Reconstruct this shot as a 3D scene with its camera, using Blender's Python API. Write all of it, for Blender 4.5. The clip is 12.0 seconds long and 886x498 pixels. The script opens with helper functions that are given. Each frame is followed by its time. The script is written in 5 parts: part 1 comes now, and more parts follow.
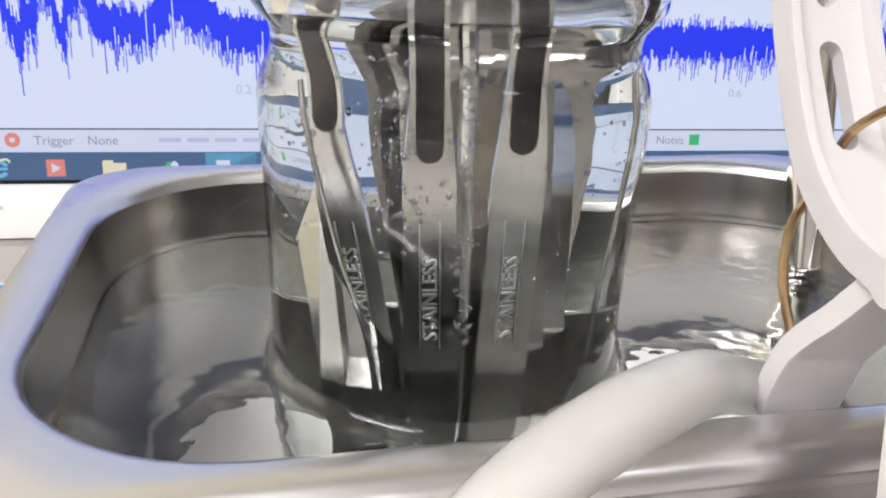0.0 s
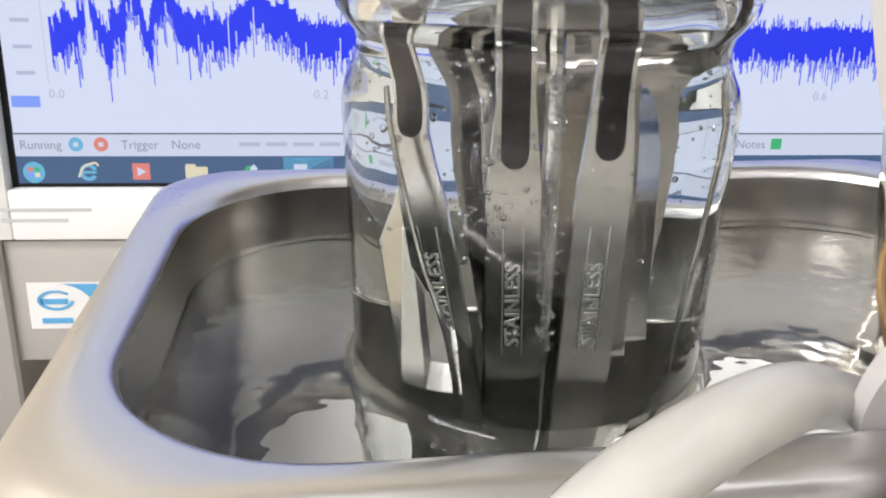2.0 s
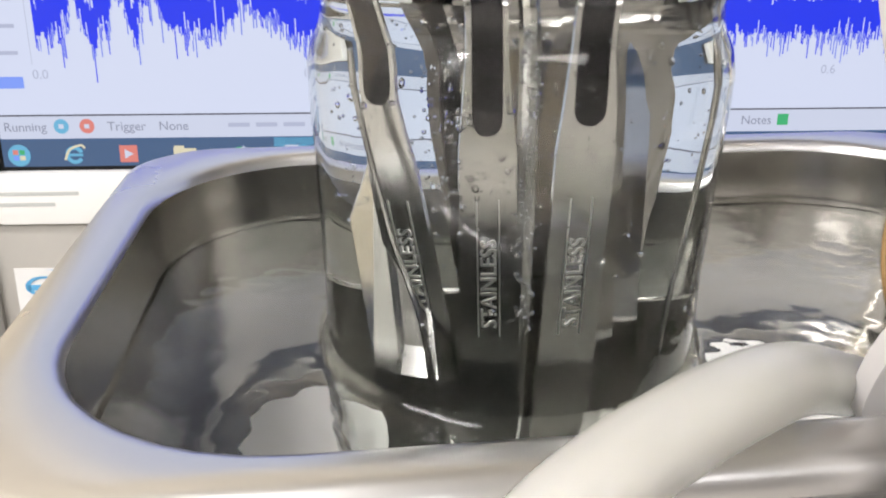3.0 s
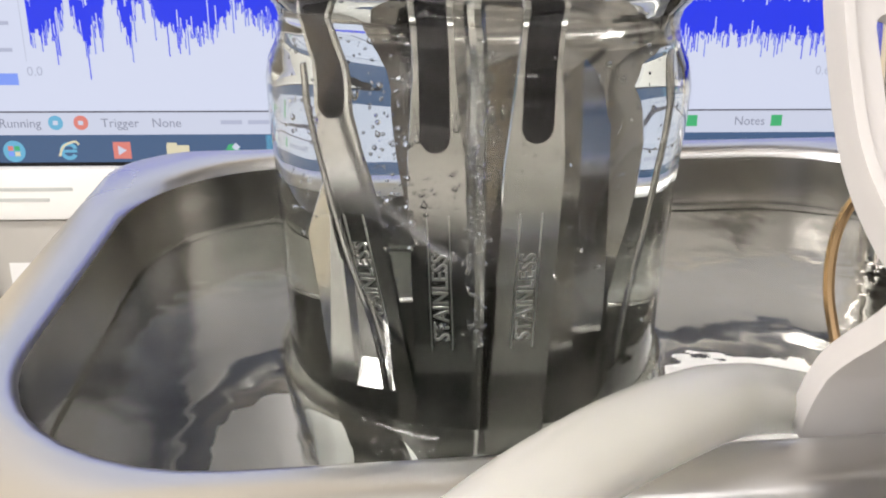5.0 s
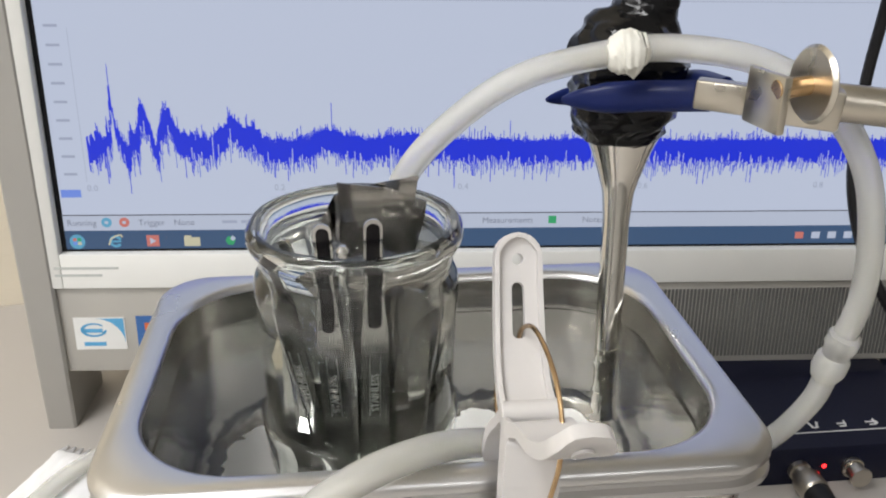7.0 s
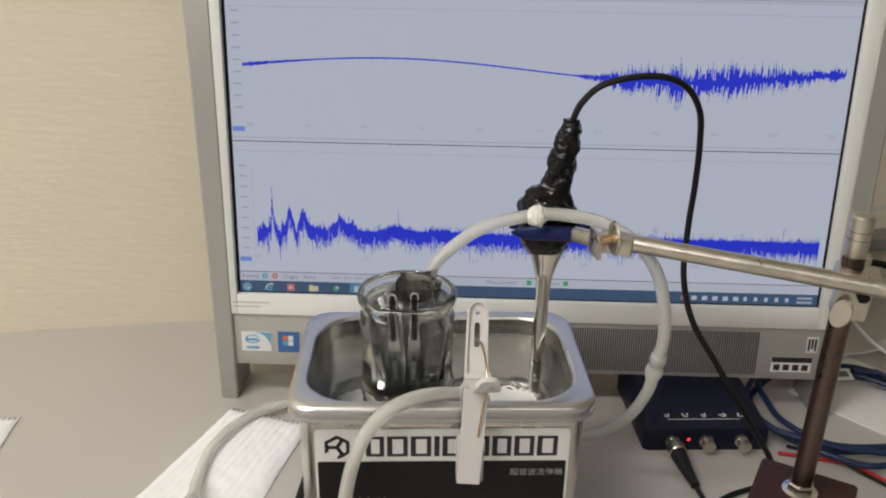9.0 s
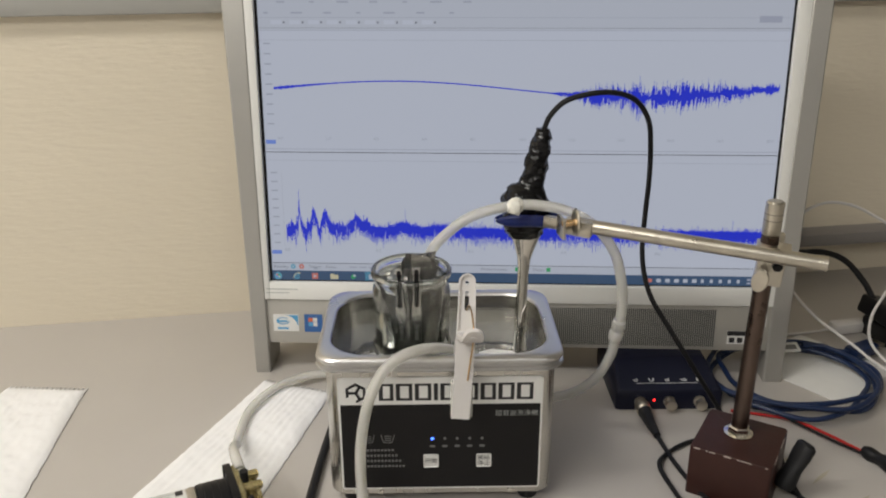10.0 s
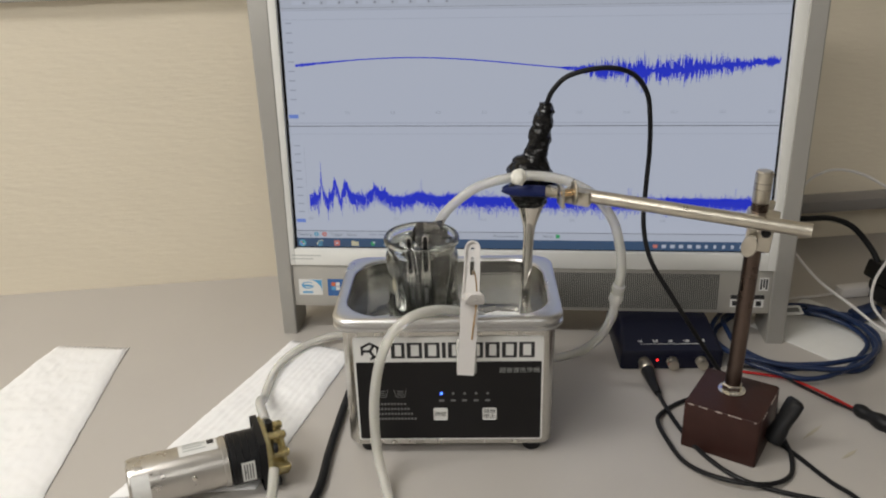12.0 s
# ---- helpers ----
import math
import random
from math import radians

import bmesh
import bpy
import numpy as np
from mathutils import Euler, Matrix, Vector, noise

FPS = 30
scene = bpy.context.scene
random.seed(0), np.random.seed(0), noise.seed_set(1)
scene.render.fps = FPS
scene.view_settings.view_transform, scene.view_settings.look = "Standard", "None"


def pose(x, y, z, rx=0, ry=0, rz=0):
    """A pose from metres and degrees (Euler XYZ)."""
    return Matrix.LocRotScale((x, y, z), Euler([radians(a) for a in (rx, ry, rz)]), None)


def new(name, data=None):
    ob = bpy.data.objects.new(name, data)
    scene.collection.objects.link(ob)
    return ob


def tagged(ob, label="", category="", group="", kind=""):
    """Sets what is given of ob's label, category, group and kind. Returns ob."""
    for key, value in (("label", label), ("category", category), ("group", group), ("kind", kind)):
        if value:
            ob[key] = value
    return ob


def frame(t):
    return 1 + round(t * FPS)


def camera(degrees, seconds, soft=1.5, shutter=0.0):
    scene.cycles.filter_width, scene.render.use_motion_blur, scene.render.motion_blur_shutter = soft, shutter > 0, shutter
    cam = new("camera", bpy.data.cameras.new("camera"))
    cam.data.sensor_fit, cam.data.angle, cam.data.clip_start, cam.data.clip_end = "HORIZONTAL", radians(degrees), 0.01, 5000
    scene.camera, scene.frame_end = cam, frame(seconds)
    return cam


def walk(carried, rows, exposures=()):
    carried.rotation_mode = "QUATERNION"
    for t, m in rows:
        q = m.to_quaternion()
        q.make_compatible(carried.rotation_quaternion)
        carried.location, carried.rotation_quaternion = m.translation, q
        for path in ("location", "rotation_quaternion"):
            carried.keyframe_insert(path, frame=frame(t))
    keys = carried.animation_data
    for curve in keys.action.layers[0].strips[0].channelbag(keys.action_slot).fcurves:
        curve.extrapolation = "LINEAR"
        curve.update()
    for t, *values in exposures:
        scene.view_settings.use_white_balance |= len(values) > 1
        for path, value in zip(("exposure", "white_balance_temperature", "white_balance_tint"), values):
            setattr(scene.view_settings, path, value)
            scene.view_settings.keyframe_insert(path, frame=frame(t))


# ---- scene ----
# ---- camera ----
cam = camera(55.44, 12.0, soft=2.0)
ROWS = [
    (0, -0.0487, -0.0687, 0.1775, 68.66, -2.02, -11.75),
    (0.5, -0.0472, -0.0747, 0.1849, 67.77, -1.78, -10.98),
    (1, -0.0493, -0.0724, 0.1830, 68.12, -1.67, -9.80),
    (1.5, -0.0485, -0.0700, 0.1830, 67.77, -1.19, -9.57),
    (2, -0.0508, -0.0682, 0.1777, 68.78, -0.90, -7.30),
    (2.5, -0.0479, -0.0649, 0.1737, 68.36, -0.34, -6.91),
    (4.5, -0.0401, -0.0598, 0.1738, 66.90, -0.11, -6.56),
    (5, -0.0372, -0.0627, 0.1769, 67.09, -0.34, -5.74),
    (5.5, -0.0337, -0.0705, 0.1846, 66.88, -0.41, -6.44),
    (6, -0.0329, -0.0870, 0.1970, 67.82, -1.19, -8.48),
    (6.5, -0.0279, -0.1196, 0.2242, 67.00, -0.84, -7.22),
    (7, -0.0214, -0.1621, 0.2597, 65.79, -0.71, -6.35),
    (7.5, -0.0188, -0.2126, 0.2972, 65.54, -2.00, -4.50),
    (9.5, -0.0128, -0.4655, 0.4002, 68.58, -0.16, -1.26),
    (10, -0.0059, -0.5209, 0.4062, 69.05, 0.22, -0.97),
    (10.5, 0.0044, -0.5485, 0.4073, 68.84, 0.40, 0.52),
    (11, 0.0108, -0.5549, 0.4088, 67.76, 0.82, 0.47),
    (11.5, 0.0144, -0.5578, 0.4171, 66.91, 0.98, 0.92),
    (12, 0.0181, -0.5603, 0.4234, 66.76, 1.42, 1.42),
]
walk(cam, [(t, pose(x, y, z, rx, ry, rz)) for t, x, y, z, rx, ry, rz in ROWS],
     exposures=[(0.0, 0.57, 6150, 14), (5.5, 0.54, 6400, 14), (7.0, 0.12, 6200, 11), (9.5, -0.25, 6550, 10), (12.0, -0.30, 6450, 10)])

# ---- light ----
world = bpy.data.worlds.new("room_air")
world.use_nodes = True
world.node_tree.nodes["Background"].inputs[0].default_value = (0.75, 0.8, 0.9, 1)
world.node_tree.nodes["Background"].inputs[1].default_value = 0.05
scene.world = world
CEILING = 1.75


def ceiling_lamp(name, x, y, rz, sx, sy, power, colour):
    data = bpy.data.lights.new(name, "AREA")
    data.shape, data.size, data.size_y, data.energy, data.color = "RECTANGLE", sx, sy, power, colour
    ob = new(name, data)
    ob.matrix_world = pose(x, y, CEILING - 0.06, 0, 0, rz)
    return ob


ceiling_lamp("ceiling_light_tube", -1.10, -0.50, 0, 1.25, 0.3, 26, (1.0, 0.97, 0.92))
ceiling_lamp("ceiling_light_tube", -1.20, -1.75, 0, 1.25, 0.5, 34, (1.0, 0.97, 0.92))
ceiling_lamp("ceiling_light_tube", 0.60, -2.30, 0, 1.25, 0.5, 9, (1.0, 0.97, 0.92))


# ---- materials ----
def material(name, colour, rough=0.5, metal=0.0, ior=1.45, transmission=0.0, vary=0.0, scale=40.0, bump=0.0, bump_scale=200.0, stretch=(1, 1, 1), rough_vary=0.0, coat=0.0, sss=0.0, spec=0.5):
    m = bpy.data.materials.new(name)
    m.use_nodes = True
    t = m.node_tree
    b = t.nodes["Principled BSDF"]
    b.inputs["Base Color"].default_value = (*colour, 1)
    b.inputs["Roughness"].default_value = rough
    b.inputs["Metallic"].default_value = metal
    b.inputs["IOR"].default_value = ior
    b.inputs["Transmission Weight"].default_value = transmission
    b.inputs["Coat Weight"].default_value = coat
    b.inputs["Specular IOR Level"].default_value = spec
    if sss:
        b.inputs["Subsurface Weight"].default_value = sss
        b.inputs["Subsurface Radius"].default_value = (0.004, 0.004, 0.0035)
        b.inputs["Subsurface Scale"].default_value = 1.0
    if vary or bump or rough_vary:
        co = t.nodes.new("ShaderNodeTexCoord")
        mp = t.nodes.new("ShaderNodeMapping")
        mp.inputs["Scale"].default_value = stretch
        t.links.new(co.outputs["Object"], mp.inputs[0])
    if vary or rough_vary:
        n = t.nodes.new("ShaderNodeTexNoise")
        n.inputs["Scale"].default_value = scale
        n.inputs["Detail"].default_value = 6
        t.links.new(mp.outputs[0], n.inputs["Vector"])
        n2 = t.nodes.new("ShaderNodeTexNoise")
        n2.inputs["Scale"].default_value = scale * 0.17
        n2.inputs["Detail"].default_value = 3
        t.links.new(mp.outputs[0], n2.inputs["Vector"])
        mix = t.nodes.new("ShaderNodeMath")
        mix.operation = "ADD"
        t.links.new(n.outputs["Fac"], mix.inputs[0])
        t.links.new(n2.outputs["Fac"], mix.inputs[1])
        if vary:
            r = t.nodes.new("ShaderNodeMapRange")
            r.inputs["From Min"].default_value, r.inputs["From Max"].default_value = 0.6, 1.4
            r.inputs["To Min"].default_value, r.inputs["To Max"].default_value = 1 - vary, 1 + vary
            t.links.new(mix.outputs[0], r.inputs["Value"])
            h = t.nodes.new("ShaderNodeHueSaturation")
            h.inputs["Color"].default_value = (*colour, 1)
            t.links.new(r.outputs[0], h.inputs["Value"])
            t.links.new(h.outputs[0], b.inputs["Base Color"])
        if rough_vary:
            r2 = t.nodes.new("ShaderNodeMapRange")
            r2.inputs["From Min"].default_value, r2.inputs["From Max"].default_value = 0.6, 1.4
            r2.inputs["To Min"].default_value, r2.inputs["To Max"].default_value = max(0.02, rough - rough_vary), rough + rough_vary
            t.links.new(mix.outputs[0], r2.inputs["Value"])
            t.links.new(r2.outputs[0], b.inputs["Roughness"])
    if bump:
        n = t.nodes.new("ShaderNodeTexNoise")
        n.inputs["Scale"].default_value = bump_scale
        n.inputs["Detail"].default_value = 5
        t.links.new(mp.outputs[0], n.inputs["Vector"])
        bp = t.nodes.new("ShaderNodeBump")
        bp.inputs["Strength"].default_value = bump
        bp.inputs["Distance"].default_value = 0.001
        t.links.new(n.outputs["Fac"], bp.inputs["Height"])
        t.links.new(bp.outputs[0], b.inputs["Normal"])
    return m


def glowing(name, colour, strength):
    m = bpy.data.materials.new(name)
    m.use_nodes = True
    b = m.node_tree.nodes["Principled BSDF"]
    b.inputs["Base Color"].default_value = (0.02, 0.02, 0.02, 1)
    b.inputs["Roughness"].default_value = 0.35
    b.inputs["Specular IOR Level"].default_value = 0.12
    b.inputs["Emission Color"].default_value = (*colour, 1)
    b.inputs["Emission Strength"].default_value = strength
    return m


STEEL = material("brushed_steel", (0.60, 0.585, 0.55), 0.27, 1.0, vary=0.06, scale=60, bump=0.10, bump_scale=500, stretch=(1, 1, 0.08), rough_vary=0.07)
TOOL = material("tool_steel", (0.55, 0.545, 0.53), 0.15, 1.0, vary=0.12, scale=120, rough_vary=0.08)
# base colour darkened to stand for the dark surroundings the jar's sheets mirror
DARKPLATE = material("dark_reflection_steel", (0.42, 0.405, 0.39), 0.12, 1.0, vary=0.2, scale=60, rough_vary=0.05)
TANK = material("drawn_tank_steel", (0.37, 0.357, 0.327), 0.22, 1.0, vary=0.08, scale=30, bump=0.05, bump_scale=200, rough_vary=0.05)
# near-white and hardly metallic, to bring the tank floor up in brightness
FROSTED = material("pale_matte_tank_floor", (0.90, 0.89, 0.87), 0.42, 0.12, vary=0.07, scale=45, bump=0.10, bump_scale=400, rough_vary=0.08)
RIM = material("satin_rim_steel", (0.66, 0.655, 0.65), 0.30, 1.0, vary=0.03, scale=40, bump=0.015, bump_scale=900, rough_vary=0.05)
POLISHED = material("polished_steel", (0.72, 0.695, 0.645), 0.11, 1.0, vary=0.05, scale=50, rough_vary=0.05)
CANSTEEL = material("scuffed_motor_can", (0.55, 0.53, 0.50), 0.30, 1.0, vary=0.12, scale=70, bump=0.1, bump_scale=300, rough_vary=0.1)
NICKEL = material("nickel_plated_steel", (0.62, 0.58, 0.50), 0.34, 1.0, vary=0.12, scale=120, bump=0.08, bump_scale=600, rough_vary=0.1)
DARKSTEEL = material("brown_oxidised_steel", (0.13, 0.095, 0.08), 0.28, 1.0, vary=0.25, scale=60, rough_vary=0.1)
BRASS = material("copper_lacquered_wire", (0.58, 0.40, 0.22), 0.25, 1.0, vary=0.45, scale=160)
WETGLASS = material("glass_under_water", (0.95, 0.975, 0.955), 0.0, 0.0, ior=1.128, transmission=1.0)
INGLASS = material("water_against_glass", (0.97, 0.985, 0.97), 0.0, 0.0, ior=0.887, transmission=1.0)
GLASS = material("clear_glass", (0.95, 0.975, 0.955), 0.0, 0.0, ior=1.5, transmission=1.0)
BUBBLE = material("air_in_water", (1.0, 1.0, 1.0), 0.0, 0.0, ior=0.752, transmission=1.0)
EMBOSS = material("bright_embossed_steel", (0.62, 0.62, 0.61), 0.30, 1.0, vary=0.1, scale=200)
WATER = material("water", (0.97, 0.985, 0.97), 0.0, 0.0, ior=1.33, transmission=1.0)
RIPPLED = material("rippled_water", (0.97, 0.985, 0.97), 0.0, 0.0, ior=1.33, transmission=1.0, bump=0.10, bump_scale=120)
SILICONE = material("milky_silicone", (0.99, 0.985, 0.94), 0.26, 0.0, ior=1.20, transmission=0.70, vary=0.03, scale=60, sss=0.3)
WHITE = material("white_plastic", (0.64, 0.62, 0.605), 0.42, vary=0.03, scale=60, bump=0.05, bump_scale=500, sss=0.15)
PALE = material("pale_bezel_plastic", (0.76, 0.76, 0.73), 0.45, vary=0.02, scale=60, bump=0.04, bump_scale=900)
SILVER = material("silver_painted_plastic", (0.40, 0.39, 0.365), 0.42, 0.35, vary=0.03, scale=60, bump=0.06, bump_scale=1500)
SPEAKER = material("speaker_silver_plastic", (0.42, 0.405, 0.37), 0.45, 0.25, vary=0.03, scale=60, bump=0.05, bump_scale=1500)
BLACK = material("black_plastic", (0.010, 0.010, 0.011), 0.38, vary=0.1, scale=80, bump=0.05, bump_scale=600, spec=0.28)
PANEL = material("black_panel_film", (0.009, 0.0085, 0.009), 0.36, vary=0.1, scale=30, bump=0.03, bump_scale=500, spec=0.28)
RUBBER = material("black_rubber", (0.010, 0.010, 0.011), 0.42, vary=0.15, scale=80, bump=0.1, bump_scale=500, spec=0.28)
PUTTY = material("black_putty", (0.006, 0.006, 0.0065), 0.13, vary=0.3, scale=90, bump=0.35, bump_scale=150, rough_vary=0.08, spec=0.32)
NAVY = material("navy_plastic", (0.007, 0.008, 0.020), 0.38, vary=0.1, scale=60, bump=0.06, bump_scale=900, spec=0.28)
BLUE = material("blue_vinyl_grip", (0.012, 0.022, 0.115), 0.30, vary=0.12, scale=60, bump=0.05, bump_scale=300, spec=0.28)
BLUECABLE = material("blue_cable_jacket", (0.010, 0.024, 0.075), 0.38, vary=0.1, scale=60, bump=0.05, bump_scale=500)
MAROON = material("maroon_enamel", (0.036, 0.014, 0.011), 0.40, vary=0.22, scale=70, bump=0.12, bump_scale=350, rough_vary=0.1, spec=0.28)
CHIPPED = material("worn_bare_edge", (0.36, 0.30, 0.27), 0.5, 0.3, vary=0.3, scale=200)
RED = material("red_wire", (0.50, 0.02, 0.02), 0.4, vary=0.1, scale=90)
# black of the tweezers' slot and of the dark reflection painted below it
SLOT_REFLECT = material("black_slot_and_reflection", (0.006, 0.005, 0.006), 0.25, vary=0.2, scale=90, spec=0.3)
INK = material("black_print", (0.02, 0.02, 0.022), 0.5)
PRINT = material("white_print", (0.72, 0.72, 0.70), 0.5)
DIMPRINT = material("grey_print", (0.16, 0.16, 0.16), 0.5)
FAINTPRINT = material("pale_grey_print", (0.50, 0.52, 0.50), 0.5)
PANELPRINT = material("grey_panel_print", (0.30, 0.31, 0.30), 0.5)
PAPER = material("white_sticker", (0.74, 0.74, 0.72), 0.5, vary=0.03, scale=100)
STICKBLUE = material("blue_sticker", (0.10, 0.36, 0.62), 0.4, vary=0.05, scale=100)
STICKNAVY = material("navy_sticker", (0.04, 0.13, 0.36), 0.4, vary=0.05, scale=100)
STICKRED = material("orange_print", (0.65, 0.16, 0.06), 0.4)
TISSUE = material("white_tissue", (0.88, 0.88, 0.88), 0.85, vary=0.015, scale=150, bump=0.15, bump_scale=300)
AMBER = material("yellowed_acrylic", (0.78, 0.66, 0.33), 0.12, 0.0, ior=1.45, transmission=0.75, vary=0.06, scale=80)
MORTAR = material("white_putty", (0.82, 0.81, 0.74), 0.7, vary=0.06, scale=200, bump=0.5, bump_scale=400)
STAIN = material("yellowish_smear", (0.44, 0.40, 0.31), 0.5, vary=0.1, scale=90)
TABLETOP = material("desk_laminate", (0.50, 0.472, 0.44), 0.42, vary=0.05, scale=14, bump=0.04, bump_scale=700, rough_vary=0.05)
WALLPAPER = material("beige_wall_cloth", (0.74, 0.67, 0.54), 0.85, vary=0.03, scale=8, bump=0.6, bump_scale=110, stretch=(0.5, 0.5, 2.2))
ROOMWALL = material("room_paint", (0.45, 0.44, 0.42), 0.8, vary=0.03, scale=3)
CEILPAINT = material("ceiling_paint", (0.75, 0.75, 0.73), 0.9, vary=0.03, scale=3)
FLOORMAT = material("grey_floor_tile", (0.22, 0.21, 0.2), 0.6, vary=0.06, scale=5)
TRIM = material("grey_trim", (0.36, 0.355, 0.33), 0.5, vary=0.04, scale=20)
DUCT = material("brown_grey_trim", (0.24, 0.225, 0.215), 0.5, vary=0.04, scale=20)
MESHGREY = material("grille_hole_dark", (0.10, 0.10, 0.095), 0.6)
LCD = glowing("screen_white", (0.75, 0.81, 0.965), 0.585)
LCD_TOOL = glowing("screen_toolbar", (0.71, 0.765, 0.90), 0.57)
LCD_LINE = glowing("screen_line", (0.10, 0.10, 0.13), 0.5)
LCD_FAINT = glowing("screen_faint_line", (0.50, 0.54, 0.68), 0.6)
LCD_TEXT = glowing("screen_text", (0.30, 0.32, 0.40), 0.6)
LCD_BLUE = glowing("screen_trace_blue", (0.012, 0.035, 0.80), 0.70)
LCD_PALE = glowing("screen_trace_edge", (0.14, 0.20, 0.82), 0.66)
LCD_BAR = glowing("screen_taskbar", (0.085, 0.17, 0.33), 0.45)
LCD_GREEN = glowing("screen_green", (0.05, 0.42, 0.16), 0.7)
LCD_RED = glowing("screen_red", (0.80, 0.25, 0.20), 0.6)
LCD_CYAN = glowing("screen_cyan", (0.16, 0.50, 0.72), 0.6)
LCD_GOLD = glowing("screen_gold", (0.80, 0.74, 0.50), 0.6)
LCD_HILITE = glowing("screen_highlight", (0.20, 0.32, 0.85), 0.7)
LED_BLUE = glowing("blue_led", (0.05, 0.15, 1.0), 6.0)
LED_RED = glowing("red_led", (1.0, 0.02, 0.02), 4.0)


# ---- builders ----
def part(name, bm, mat, parent=None, label="", smooth=True):
    me = bpy.data.meshes.new(name)
    bm.normal_update()
    bm.to_mesh(me)
    bm.free()
    me.materials.append(mat)
    if smooth:
        me.shade_smooth()
        me.set_sharp_from_angle(angle=radians(35))
    ob = new(name, me)
    if parent:
        ob.parent = parent
    if label:
        tagged(ob, label)
    return ob


def parted(ob, mat, wanted):
    """Gives the faces of ob that wanted(centre) picks a second material."""
    ob.data.materials.append(mat)
    for f in ob.data.polygons:
        if wanted(f.center):
            f.material_index = 1
    return ob


def thing(name, label, category, m=None, group=""):
    ob = tagged(new(name), label, category, group)
    ob.empty_display_size = 0.01
    if m is not None:
        ob.matrix_world = m
    return ob


def add_box(bm, sx, sy, sz, m=None, bevel=0.0, seg=2):
    r = bmesh.ops.create_cube(bm, size=1.0, matrix=(m or Matrix()) @ Matrix.Diagonal((sx, sy, sz, 1)))
    if bevel:
        es = list({e for v in r["verts"] for e in v.link_edges})
        bmesh.ops.bevel(bm, geom=es, offset=bevel, segments=seg, profile=0.5, affect="EDGES")
    return bm


def box(sx, sy, sz, m=None, bevel=0.0, seg=2):
    return add_box(bmesh.new(), sx, sy, sz, m, bevel, seg)


def add_loft(bm, loops, cap=(False, False), closed=True):
    rings = [[bm.verts.new(p) for p in loop] for loop in loops]
    n = len(rings[0])
    for a, b in zip(rings, rings[1:]):
        for i in range(n if closed else n - 1):
            j = (i + 1) % n
            bm.faces.new((a[i], a[j], b[j], b[i]))
    if cap[0]:
        bm.faces.new(rings[0][::-1])
    if cap[1]:
        bm.faces.new(rings[-1])
    return bm


def loft(loops, cap=(False, False)):
    return add_loft(bmesh.new(), loops, cap)


def rrect(x0, x1, y0, y1, r, z, n=10):
    out = []
    for cx, cy, a in ((x1 - r, y0 + r, -90), (x1 - r, y1 - r, 0), (x0 + r, y1 - r, 90), (x0 + r, y0 + r, 180)):
        for k in range(n + 1):
            b = radians(a + 90 * k / n)
            out.append(Vector((cx + r * math.cos(b), cy + r * math.sin(b), z)))
    return out


def ring(r, z, n=32, m=None, x=0.0, y=0.0):
    pts = [Vector((x + r * math.cos(2 * math.pi * k / n), y + r * math.sin(2 * math.pi * k / n), z)) for k in range(n)]
    return [m @ p for p in pts] if m is not None else pts


def lathe(profile, n=32, m=None, cap=(True, True)):
    return loft([ring(max(r, 1e-5), z, n, m) for r, z in profile], cap)


def between(a, b):
    a, b = Vector(a), Vector(b)
    return Matrix.Translation(a) @ (b - a).to_track_quat("Z", "Y").to_matrix().to_4x4(), (b - a).length


def rod(a, b, r, n=20, bevel=0.0):
    m, l = between(a, b)
    bv = bevel or r * 0.08
    return lathe([(r - bv, 0), (r, bv), (r, l - bv), (r - bv, l)], n, m)


def spline(points, steps=8):
    p = [Vector(q) for q in points]
    p = [p[0] * 2 - p[1]] + p + [p[-1] * 2 - p[-2]]
    out = []
    for i in range(1, len(p) - 2):
        a, b, c, d = p[i - 1:i + 3]
        for k in range(steps):
            t = k / steps
            out.append(0.5 * (2 * b + (c - a) * t + (2 * a - 5 * b + 4 * c - d) * t * t + (3 * b - a - 3 * c + d) * t ** 3))
    out.append(p[-2])
    return out


def sweep(points, r, n=10, steps=8, radii=None, bore=0.0):
    path = spline(points, steps)
    loops = []
    side = None
    for i, q in enumerate(path):
        d = (path[min(i + 1, len(path) - 1)] - path[max(i - 1, 0)]).normalized()
        if side is None:
            side = d.orthogonal().normalized()
        side = (side - d * side.dot(d)).normalized()
        up = d.cross(side)
        rr = radii(i / (len(path) - 1)) if radii else r
        loops.append([q + (side * math.cos(2 * math.pi * k / n) + up * math.sin(2 * math.pi * k / n)) * rr for k in range(n)])
    if bore:
        for q, row in zip(reversed(path), reversed(list(loops))):
            loops.append([q + (p - q) * bore for p in row])
        loops.append(loops[0])
        bm = loft(loops[:-1])
        bmesh.ops.remove_doubles(bm, verts=bm.verts[:], dist=1e-7)
        ends = [e for e in bm.edges if e.is_boundary]
        bmesh.ops.bridge_loops(bm, edges=ends)
        bmesh.ops.recalc_face_normals(bm, faces=bm.faces[:])
        return bm
    return loft(loops, (True, True))


